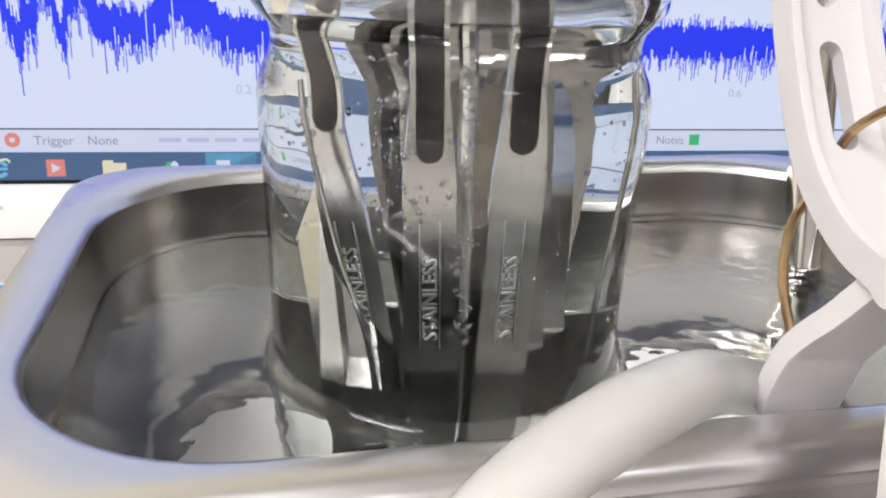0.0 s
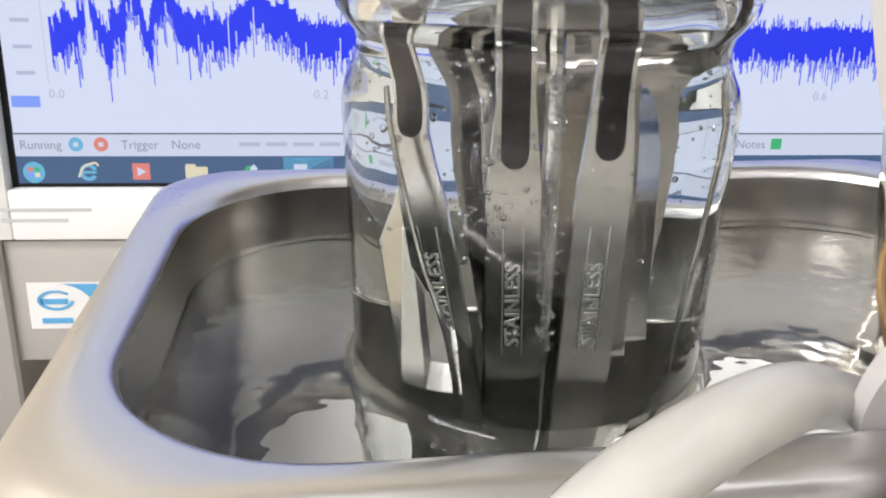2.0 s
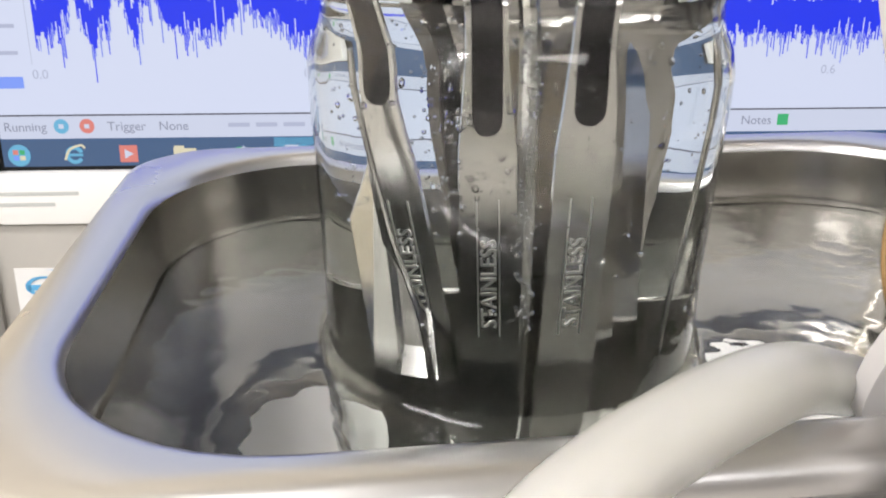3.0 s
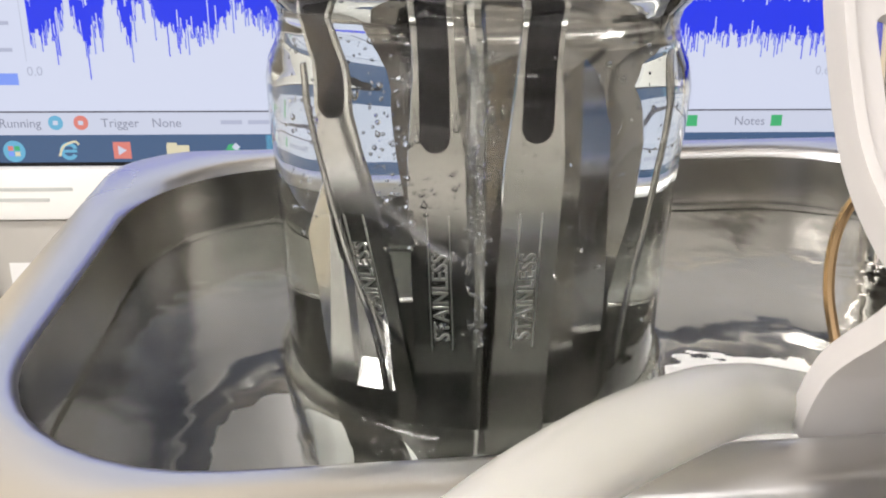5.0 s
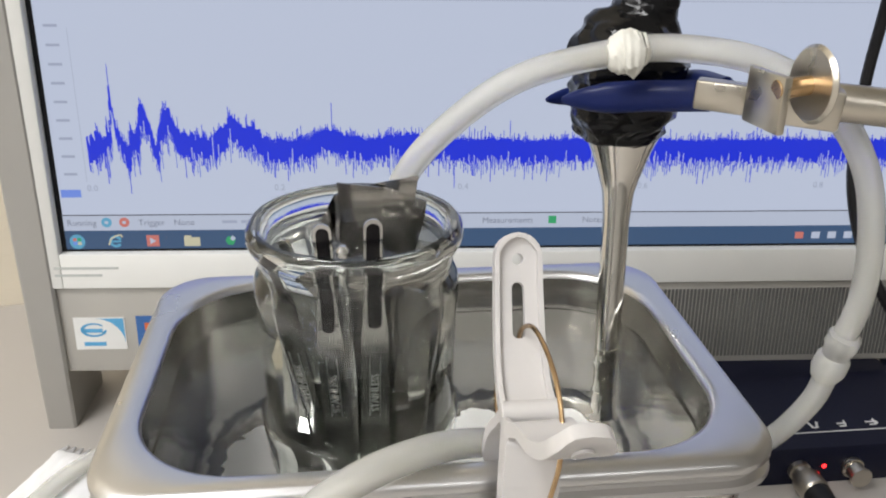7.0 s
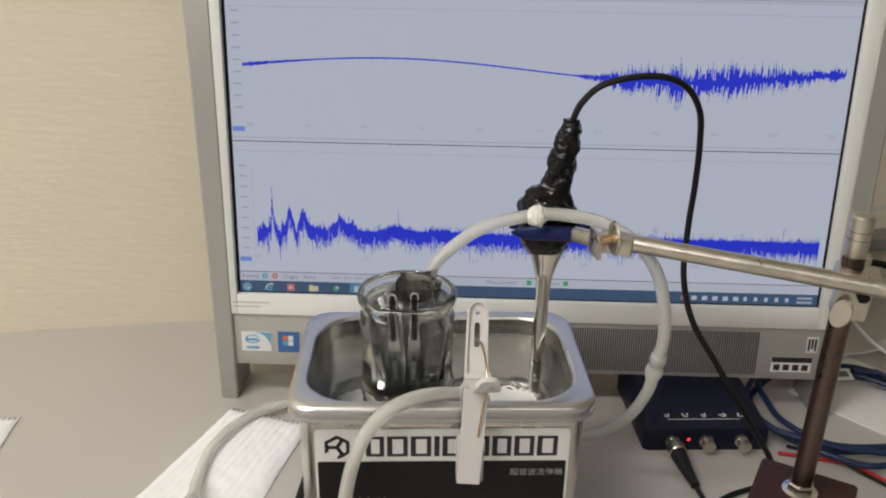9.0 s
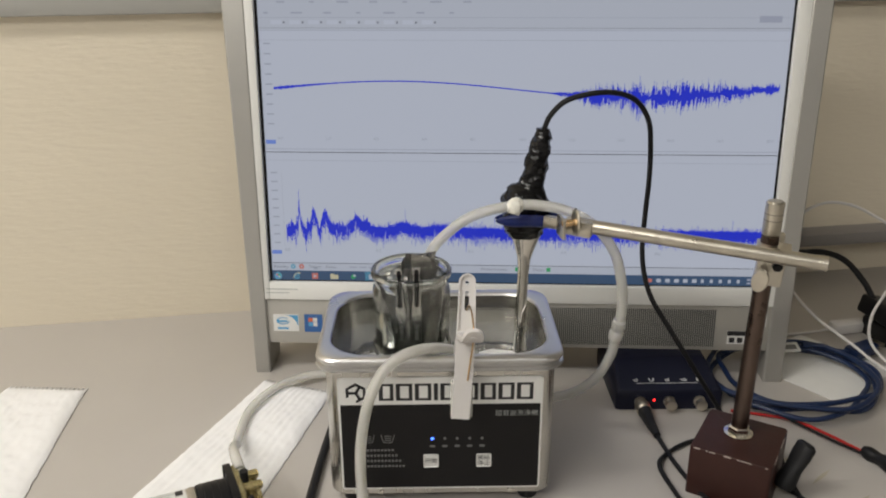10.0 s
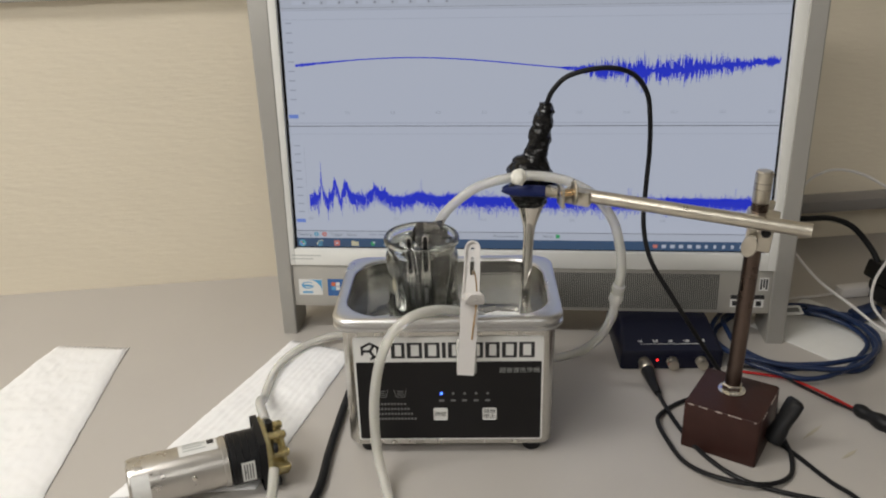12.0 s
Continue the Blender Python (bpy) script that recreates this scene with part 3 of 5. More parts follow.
# the panel lies in the x-z plane, its front at y = -0.0012
FRONT = pose(0, 0, 0, 90, 0, 0)
plate = rrect(-0.0732, 0.0732, 0.0145, 0.1085, 0.0025, 0, 4)
edge_plate = part("panel_edge", loft([[FRONT @ Vector((p.x, p.y, z)) for p in plate] for z in (0.0002, 0.0010)], (True, True)), PRINT, bath, "white border of the front panel")
film = rrect(-0.0718, 0.0718, 0.0160, 0.0866, 0.0008, 0, 4)
panel = part("front_panel", loft([[FRONT @ Vector((p.x, p.y, z)) for p in film] for z in (0.0010, 0.0013)], (True, True)), PANEL, bath, "glossy black control panel")
head = rrect(-0.0718, 0.0718, 0.0872, 0.1072, 0.0018, 0, 4)
part("panel_header", loft([[FRONT @ Vector((p.x, p.y, z)) for p in head] for z in (0.0010, 0.0012)], (True, True)), PAPER, bath, "white header strip with black brand blocks")


def front_slab(name, x0, x1, z0, z1, mat, parent=panel, d0=0.0013, d1=0.0015, bevel=0.0, label=""):
    return part(name, box(x1 - x0, d1 - d0, z1 - z0, pose((x0 + x1) / 2, -(d0 + d1) / 2, (z0 + z1) / 2), bevel), mat, parent, label, smooth=bevel > 0)


# brand drawn as plain hollow blocks, not lettered
x = -0.0440
for w, hollow in ((0.0105, 1), (0.0118, 1), (0.0118, 2), (0.0030, 0), (0.0110, 1), (0.0, 9), (0.0112, 3), (0.0110, 2), (0.0115, 1), (0.0118, 2)):
    if hollow == 9:
        x += 0.0030
        continue
    if hollow == 0:
        front_slab("brand_block", x, x + w, 0.0902, 0.1038, INK, d0=0.0012, d1=0.00135)
    else:
        bm = bmesh.new()
        for a, b, c, e in ((x, x + 0.0030, 0.0902, 0.1038), (x + w - 0.0026, x + w, 0.0902, 0.1038), (x + 0.0030, x + w - 0.0026, 0.1020, 0.1038), (x + 0.0030, x + w - 0.0026, 0.0902, 0.0920)):
            add_box(bm, b - a, 0.00015, e - c, pose((a + b) / 2, -0.00128, (c + e) / 2))
        part("brand_block", bm, INK, panel, smooth=False)
    x += w + 0.0017
hexa = bmesh.new()
for k in range(6):
    a, b = radians(60 * k + 30), radians(60 * k + 90)
    for r0, r1 in ((0.0058, 0.0082),):
        if k in (1, 2, 4, 5, 0):
            q = [(r0 * math.cos(a), r0 * math.sin(a)), (r1 * math.cos(a), r1 * math.sin(a)), (r1 * math.cos(b), r1 * math.sin(b)), (r0 * math.cos(b), r0 * math.sin(b))]
            hexa.faces.new([hexa.verts.new((-0.0603 + px, -0.0014, 0.0966 + pz)) for px, pz in q])
for a in (90, 210, 330):
    add_box(hexa, 0.0022, 0.0001, 0.0060, pose(-0.0603, -0.00135, 0.0966) @ pose(0, 0, 0, 0, a, 0) @ pose(0, 0, -0.003))
part("brand_emblem", hexa, INK, panel, "black cube-like emblem", smooth=False)
text("panel_text", "超音波洗浄機", 0.0052, PANELPRINT, panel, pose(0.0392, -0.0015, 0.0772, 90), "white printed characters", depth=0.00005)
for k in range(5):
    led = part("indicator_light", lathe([(0.0011, 0), (0.0011, 0.0003), (0.0006, 0.0005)], 12, pose(-0.0061 + k * 0.00905, -0.0012, 0.0581, 90)), LED_BLUE if k == 0 else DIMPRINT, panel, "lit blue indicator light" if k == 0 else "unlit indicator light")
    front_slab("time_mark", -0.0080 + k * 0.00905, -0.0042 + k * 0.00905, 0.0508, 0.0526, DIMPRINT)
for x, lines_ in ((-0.0073, ("時間",)), (0.0315, ("開始", "停止"))):
    btn = part("button", box(0.0112, 0.0006, 0.0108, pose(x, -0.0016, 0.0394), 0.0012, 2), PRINT, panel, "white square push button")
    for k, body_ in enumerate(lines_):
        text("button_text", body_, 0.0045, INK, btn, pose(x, -0.00198, 0.0378 if len(lines_) == 1 else 0.0402 - 0.0047 * k, 90), align="CENTER", depth=0.00003)
for k, x in enumerate((-0.0530, -0.0385)):
    bm = bmesh.new()
    for sx_ in (-1, 1):
        add_box(bm, 0.0005, 0.0001, 0.0070, pose(x + sx_ * 0.0040, -0.0014, 0.0585) @ pose(0, 0, 0, 0, 15 * sx_, 0))
    add_box(bm, 0.0062, 0.0001, 0.0005, pose(x, -0.0014, 0.0551))
    for j in range(3):
        add_box(bm, 0.0050, 0.0001, 0.0006, pose(x, -0.0014, 0.0570 + 0.0018 * j))
    part("level_symbol", bm, DIMPRINT, panel, "printed tank symbol", smooth=False)
for k in range(4):
    bm = bmesh.new()
    for j in range(9 + k):
        add_box(bm, 0.0017, 0.0001, 0.0018, pose(-0.0560 + j * 0.0026, -0.0014, 0.0487 - 0.0046 * k))
    part("notice_line", bm, DIMPRINT, panel, "line of small unreadable print", smooth=False)

for ob in bath.children:
    if ob.name.split(".")[0] in ("panel_edge", "front_panel", "panel_header", "screw"):
        ob.location.y = BY0

# ---- water, jar and what stands in it ----
WATERLINE = 0.1115
JX, JY = -0.0206, 0.0544
JB = 0.1085
JR, MENISCUS = 0.0279, 0.0022
bath_water = bmesh.new()
NXW, NYW = 300, 200
grid = {}
for i in range(NXW + 1):
    for j in range(NYW + 1):
        x = -0.0780 + 0.1546 * i / NXW
        y = 0.0085 + 0.0995 * j / NYW
        h = 0.00030 * noise.noise((x * 75, y * 75, 1.3)) + 0.00012 * noise.noise((x * 300, y * 300, 4.1)) + 0.0006 * math.exp(-((math.hypot(x - 0.0625, y - 0.077)) / 0.012) ** 2) * noise.noise((x * 420, y * 420, 7.7))
        cx, cy = min(max(x, -0.0780 + 0.027), 0.0766 - 0.027), min(max(y, 0.0085 + 0.027), 0.1080 - 0.027)
        far = math.hypot(x - cx, y - cy)
        if far > 0.027:
            x, y = cx + (x - cx) * 0.027 / far, cy + (y - cy) * 0.027 / far
        near = math.hypot(x - JX, y - JY) - JR
        grid[i, j] = bath_water.verts.new((x, y, WATERLINE + h + MENISCUS * math.exp(-max(near, 0) / 0.0013)))
for i in range(NXW):
    for j in range(NYW):
        q = (grid[i, j], grid[i + 1, j], grid[i + 1, j + 1], grid[i, j + 1])
        if max(math.hypot(v.co.x - JX, v.co.y - JY) for v in q) > JR:
            bath_water.faces.new(q)
for v in list(bath_water.verts):
    d = math.hypot(v.co.x - JX, v.co.y - JY)
    if not v.link_faces:
        bath_water.verts.remove(v)
    elif d < JR + 0.0001:
        v.co.x, v.co.y, v.co.z = JX + (v.co.x - JX) * JR / d, JY + (v.co.y - JY) * JR / d, WATERLINE + MENISCUS
pool = tagged(part("bath_water", bath_water, RIPPLED), "clear rippling water filling the steel tank", "water")
pool.visible_shadow = False
JF = FLOOR + 0.0003
prof_out = [(0.0, JF + 0.0025), (0.012, JF + 0.0015), (0.0200, JF + 0.0002), (0.0225, JF), (0.0248, JF + 0.0010), (0.0263, JF + 0.0030), (0.0271, JF + 0.0065), (0.0275, JF + 0.012), (0.0277, 0.080), (0.0279, 0.100), (0.0279, WATERLINE + MENISCUS), (0.0280, 0.121), (0.0281, 0.130), (0.0286, 0.142), (0.0290, 0.1500), (0.0290, 0.1540), (0.0284, 0.1568), (0.0274, 0.1588), (0.0269, 0.1606), (0.0268, 0.1625), (0.0272, 0.1638), (0.0283, 0.1650),
            (0.0296, 0.1668), (0.0301, 0.1688), (0.0297, 0.1708), (0.0285, 0.1720)]
LEVEL = 0.1668
prof_in = [(0.0270, 0.1720), (0.0257, 0.1708), (0.0249, 0.1685), (0.0247, LEVEL + 0.0004)]
prof_water = [(0.0247, LEVEL + 0.0004), (0.0245, 0.1640), (0.0246, 0.1600), (0.0257, 0.1545), (0.0262, 0.150), (0.0258, 0.138), (0.0255, 0.125), (0.0254, 0.1120), (0.0252, 0.090), (0.0249, 0.066), (0.0238, JF + 0.0105), (0.0215, JF + 0.0064), (0.012, JF + 0.0048), (0.0, JF + 0.0050)]
jar = thing("glass_jar", "clear thick glass jar with a rolled lip standing in the tank", "jar", pose(JX, JY, 0))


def wobbled(profile, amount):
    loops = []
    for r, z in profile:
        row = []
        for k in range(96):
            a = 2 * math.pi * k / 96
            q = max(r, 1e-5)
            if r > 0.005:
                q += amount * noise.noise((2.6 * math.cos(a), 2.6 * math.sin(a), z * 60)) + 0.4 * amount * noise.noise((7 * math.cos(a), 7 * math.sin(a), z * 140))
            row.append(Vector((q * math.cos(a), q * math.sin(a), z)))
        loops.append(row)
    return loops


NECK = len(prof_out) - 5
outside = wobbled(prof_out, 0.00025)
glass = part("glass_wall", loft(outside[:NECK]), GLASS, jar, "clear glass wall with a rounded shoulder")
parted(glass, WETGLASS, lambda c: c.z < WATERLINE + MENISCUS)
lip_glass = part("rolled_lip", loft(outside[NECK - 1:] + wobbled(prof_in, 0.0007)), GLASS, jar, "thick rolled glass lip")
for ob in (glass, lip_glass):
    ob.visible_shadow = False
inside = wobbled(prof_water, 0.0007)
surface = [[Vector((v.x * f, v.y * f, LEVEL + 0.0004 * k)) for v in inside[0]] for f, k in ((0.0004, 0), (0.4, 0), (0.85, 0), (0.95, 0.35))]
jw = tagged(part("jar_water", loft(surface + inside), WATER), "clear water filling the glass jar", "water")
parted(jw, INGLASS, lambda c: c.z < LEVEL - 0.0005)
flip = bmesh.new()
flip.from_mesh(jw.data)
bmesh.ops.reverse_faces(flip, faces=flip.faces[:])
flip.to_mesh(jw.data)
flip.free()
jw.matrix_world = pose(JX, JY, 0)
jw.visible_shadow = False


def strip(width, length, thick, slot, name, m, label, taper=0.85):
    """A narrow steel arm with a rounded, slotted top and a dark reflection painted below it."""
    root = thing(name, label, "tweezers", m, "steel tools in the jar")
    outline = [(-width * 0.45, -0.0570), (width * 0.45, -0.0570), (width * 0.62, 0), (width * 0.60, length * 0.50), (width * 0.5 * taper, length * 0.66)]
    top = width * 0.5 * taper
    outline += [(top * math.cos(radians(a)), length - top + top * math.sin(radians(a))) for a in range(0, 181, 15)]
    outline += [(-width * 0.5 * taper, length * 0.66), (-width * 0.60, length * 0.50), (-width * 0.62, 0)]
    part("blade", cut_plate(outline, [], thick, lambda s, w, h: Vector((s, h, w))), TOOL, root)
    # longer than the slot itself: the lower part paints a dark reflection
    part("slot_and_reflection", cut_plate([(w, s) for s, w in oval(length - slot - 0.0012, length - 0.0012, width * 0.31, 8)], [], 0.0002, lambda s, w, h: Vector((s, h - 0.0002, w))), SLOT_REFLECT, root, "black slot near the rounded top, drawn out as a painted dark reflection")
    frame_ = bmesh.new()
    for x in (-0.0014, 0.0014):
        add_box(frame_, 0.00012, 0.0003, 0.0190, pose(x * 0.9, -0.00005, length * 0.27))
    part("embossed_frame", frame_, EMBOSS, root)
    text("embossed_text", "STAINLESS", 0.0027, EMBOSS, root, pose(0.0009, -0.0001, length * 0.145, 90) @ pose(0, 0, 0, 0, 0, 90), "embossed lettering", depth=0.00018)
    return root


FT = JB + 0.0052
FOOT = JF + 0.0095
strip(0.0054, 0.0660, 0.0008, 0.0295, "steel_tweezers", pose(-0.0262, 0.0365, FT, 4.0, -2.2, -5), "flat polished steel tweezers arm with embossed lettering")
strip(0.0056, 0.0670, 0.0008, 0.0295, "steel_tweezers", pose(-0.0174, 0.0358, FT, 3.5, 0.6, 6), "flat polished steel tweezers arm with embossed lettering")
strip(0.0052, 0.0560, 0.0008, 0.018, "steel_tweezers", pose(-0.0315, 0.0450, FT, 3, -9.0, -38), "polished steel tweezers arm leaning in the jar")
speck = thing("steel_rod", "narrow steel rod speckled with small bubbles", "rod")
part("shaft", sweep([(-0.0224, 0.0410, FOOT), (-0.0225, 0.0395, FT), (-0.0226, 0.0380, 0.130), (-0.0232, 0.0350, 0.155), (-0.0240, 0.0338, 0.170)], 0.0012, 10), TOOL, speck)
part("knob", lathe([(0.0005, 0), (0.0017, 0.0006), (0.0018, 0.002), (0.0008, 0.0034)], 14, pose(-0.0240, 0.0338, 0.1695)), TOOL, speck)


def sheet(points, label, thick=0.0006, mat=DARKPLATE, taper=1.0):
    root = thing("steel_sheet", label, "metal sheet", None, "steel tools in the jar")
    bm = bmesh.new()
    loops = []
    cx = sum(q[0] for q in points) / len(points)
    for (x, y, top, low, lean) in points:
        xf = cx + (x - cx) * taper
        loops.append([Vector((xf, y, FOOT)), Vector((xf, y, low)), Vector((x, y + lean, top)), Vector((x + 0.0001, y + lean + thick, top)), Vector((xf + 0.0001, y + thick, low)), Vector((xf + 0.0001, y + thick, FOOT))])
    add_loft(bm, loops, (True, True))
    part("blade", bm, mat, root, smooth=False)
    return root


sheet([(-0.0315, 0.0585, 0.1660, FT, 0.003), (-0.0265, 0.0610, 0.1740, FT, 0.006), (-0.0160, 0.0625, 0.1765, FT, 0.006), (-0.0020, 0.0620, 0.1793, FT, 0.005)], "bent polished steel sheet standing in the jar", taper=0.42)
sheet([(-0.0255, 0.0592, 0.1785, 0.124, 0.006), (-0.0120, 0.0600, 0.1762, 0.118, 0.0065), (0.0005, 0.0606, 0.1712, 0.120, 0.007)], "thin polished steel sheet leaning in the jar", taper=0.5)
sheet([(-0.0135, 0.0440, 0.1500, FT, 0.002), (-0.0100, 0.0465, 0.1560, FT, 0.003), (-0.0060, 0.0520, 0.1470, FT, 0.004)], "dark reflecting steel sheet in the jar", taper=0.8)
sheet([(-0.0395, 0.0440, 0.1330, FT, 0.009), (-0.0365, 0.0415, 0.1440, FT, 0.011), (-0.0318, 0.0400, 0.1310, FT, 0.009)], "pale steel blade leaning at the jar's side", mat=TOOL)
pin = thing("steel_pin", "thin steel pin leaning across the jar", "pin", None, "steel tools in the jar")
part("shaft", sweep([(-0.0290, 0.0440, FOOT), (-0.0330, 0.0385, FT), (-0.0375, 0.0420, 0.135), (-0.0415, 0.0460, 0.156)], 0.00045, 8), TOOL, pin)
pin = thing("steel_pin", "thin steel pin leaning across the jar", "pin", None, "steel tools in the jar")
part("shaft", sweep([(-0.0080, 0.0420, FOOT), (-0.0050, 0.0420, FT), (-0.0020, 0.0440, 0.138), (0.0000, 0.0470, 0.157)], 0.00055, 8), TOOL, pin)
bub = bmesh.new()
for k in range(620):
    a = rng.uniform(math.pi * 0.95, math.pi * 1.9)
    z = rng.uniform(0.118, 0.160) if k % 3 else rng.uniform(0.140, 0.162)
    if k % 3 == 1:
        a = rng.normal(math.pi * 1.34, 0.14)
        z = rng.normal(0.150, 0.008)
    r = 0.0236 - (rng.uniform(0, 0.009) if k % 2 else 0)
    size = rng.uniform(0.00010, 0.00026) if k % 7 else rng.uniform(0.0003, 0.00055)
    if z < 0.164:
        bmesh.ops.create_icosphere(bub, subdivisions=1, radius=size, matrix=pose(JX + r * math.cos(a), JY + r * math.sin(a), z))
for k in range(170):
    f = rng.rand()
    bmesh.ops.create_icosphere(bub, subdivisions=1, radius=rng.uniform(0.00012, 0.00034), matrix=pose(-0.0226 - 0.001 * f + rng.normal(0, 0.0009), 0.0355 - 0.003 * f, 0.122 + 0.040 * f))
for k in range(240):
    f = rng.rand()
    x = -0.0300 + 0.0125 * rng.rand() + 0.004 * (1 - f)
    bmesh.ops.create_icosphere(bub, subdivisions=2, radius=rng.uniform(0.00012, 0.00030) if k % 5 else rng.uniform(0.0003, 0.0005), matrix=pose(x, 0.0570 + 0.0008 * rng.rand(), 0.138 + 0.022 * f))
tagged(part("bubbles", bub, BUBBLE), "tiny air bubbles clinging to the glass", "bubbles", kind="stuff")

# ---- white spring clip on the front rim ----
clip = thing("plastic_clip", "white plastic spring clip gripping the tank rim", "clip")
CXM = 0.0182


def bent(path, x, up=1.0):
    pts = spline(path, 12)
    cum = [0.0]
    for a, b in zip(pts, pts[1:]):
        cum.append(cum[-1] + (b - a).length)

    def place(s, w, h):
        s = min(max(s, 0), cum[-1] - 1e-7)
        i = max(k for k in range(len(cum)) if cum[k] <= s)
        i = min(i, len(pts) - 2)
        d = (pts[i + 1] - pts[i]).normalized()
        q = pts[i] + d * (s - cum[i])
        side = Vector((1, 0, 0)) - d * d.x
        side.normalize()
        return q + side * (w + x) + side.cross(d) * h * up
    return place, cum[-1]


def paddle(length, w_end, w_root, n=24):
    """Outline of a handle, round at its far end, narrower at the root."""
    left = [(length - w_end - (length - w_end) * k / n, w_end + (w_root - w_end) * k / n) for k in range(n + 1)]
    cap = [(length - w_end + w_end * math.cos(radians(a)), w_end * math.sin(radians(a))) for a in range(-75, 76, 15)]
    return [(s, -w) for s, w in reversed(left)] + cap + left


back_path = [(-0.0005, -0.0020, 0.1435), (-0.0002, 0.0070, 0.1455), (0.0005, 0.0170, 0.1515), (0.0012, 0.0258, 0.1630), (0.0017, 0.0325, 0.1760)]
place, L = bent(back_path, CXM)
out = paddle(L, 0.0060, 0.0066)
handle = part("back_handle", cut_plate(out, [oval(L - 0.0082, L - 0.0052, 0.00149, 6), oval(L - 0.027, L - 0.0125, 0.0016, 6)], 0.0022, place), WHITE, clip, "white handle with a hole and a slot")
lip = list(out)
rib = bmesh.new()
ins = [(s_ - (0.0012 if s_ > L - 0.004 else 0), w_ * 0.80) for s_, w_ in out]
loops = [[place(s_, w_, 0.0020) for s_, w_ in lip], [place(s_, w_, 0.0040) for s_, w_ in lip], [place(s_, w_, 0.0040) for s_, w_ in ins], [place(s_, w_, 0.0020) for s_, w_ in ins]]
add_loft(rib, loops)
bmesh.ops.recalc_face_normals(rib, faces=rib.faces[:])
part("raised_edge", rib, WHITE, handle)
front_path = [(-0.0040, -0.0192, 0.0910), (-0.0030, -0.0170, 0.105), (-0.0015, -0.0140, 0.124), (-0.0008, -0.0115, 0.138), (0.0, -0.0102, 0.1470), (0.0010, -0.0150, 0.1512), (0.0022, -0.0225, 0.1530), (0.0034, -0.0292, 0.1570), (0.0042, -0.0340, 0.1625), (0.0044, -0.0352, 0.1662)]
place, L = bent(front_path, CXM - 0.001)
out = paddle(L, 0.0066, 0.0062, 40)
front = part("front_jaw", cut_plate(out, [], 0.0034, place), WHITE, clip, "white front jaw curving into a thumb pad")
part("pad_recess", cut_plate(oval(L - 0.0085, L - 0.0035, 0.0022, 8), [], 0.0007, lambda s, w, h: place(s, w, h + 0.0030)), WHITE, front)
for sx_ in (-1, 1):
    part("side_wall", cut_plate([(0.0, 0.0), (0.056, 0.0), (0.0595, 0.004), (0.0565, 0.0085), (0.034, 0.0070), (0.0, 0.0050)], [], 0.0013, lambda s, w, h: place(s, sx_ * 0.0062 - (0.0013 if sx_ > 0 else 0) + h, -w + 0.0034)), WHITE, front)
part("jaw_sleeve", box(0.0152, 0.0088, 0.0270, pose(CXM - 0.0040, -0.0158, 0.1022, -8), 0.0024, 3), SILICONE, front, "cream translucent silicone sleeve")
place, L = bent([(0, -0.003, 0.146), (-0.001, 0.0020, 0.1390), (-0.0025, 0.0080, 0.1305), (-0.0035, 0.0105, 0.1200)], CXM)
back = part("back_jaw", cut_plate(paddle(L, 0.0055, 0.006), [], 0.0028, place), WHITE, clip)
part("hinge_pin", rod((CXM - 0.0072, -0.0030, 0.1455), (CXM + 0.0072, -0.0030, 0.1455), 0.0028), WHITE, clip)
part("spring_wire", sweep([(CXM + 0.0010, 0.0200, 0.1490), (CXM + 0.0012, 0.0170, 0.1560), (CXM + 0.0022, 0.0090, 0.1610), (CXM + 0.0034, -0.0010, 0.1600), (CXM + 0.0040, -0.0100, 0.1560), (CXM + 0.0038, -0.0168, 0.1500), (CXM + 0.0030, -0.0190, 0.1420), (CXM + 0.0015, -0.0178, 0.1300), (CXM, -0.0185, 0.1180)], 0.00062, 8), BRASS, clip, "thin lacquered spring wire")
part("spring_wire", sweep([(CXM + 0.0010, 0.0200, 0.1490), (CXM - 0.0030, 0.0190, 0.1440), (CXM - 0.0045, 0.0165, 0.1370), (CXM - 0.0040, 0.0120, 0.1290)], 0.00062, 8), BRASS, clip, "thin lacquered spring wire")

# ---- transducer with its horn, held over the tank ----
HT = Vector((0.0685, 0.1000, 0.1800))
probe = thing("ultrasonic_probe", "black putty-covered transducer with a steel horn in the water", "probe")
tipv = Vector((0.0614, 0.0690, 0.0730))
m, l = between(HT, tipv)
loops = []
for k in range(25):
    f = k / 24
    if f < 0.16:
        w = 0.0122 - 0.0068 * (f / 0.16) ** 0.85
        d = 0.0085 - 0.0040 * (f / 0.16)
    elif f < 0.25:
        w, d = 0.0054 - 0.0009 * (f - 0.16) / 0.09, 0.0045
    else:
        w, d = 0.0045 - 0.0006 * (f - 0.25), 0.0040
    loops.append([m @ Vector((w * math.cos(2 * math.pi * j / 28), d * math.sin(2 * math.pi * j / 28), f * l)) for j in range(28)])
part("horn", loft(loops, (True, True)), POLISHED, probe, "flared polished steel horn")


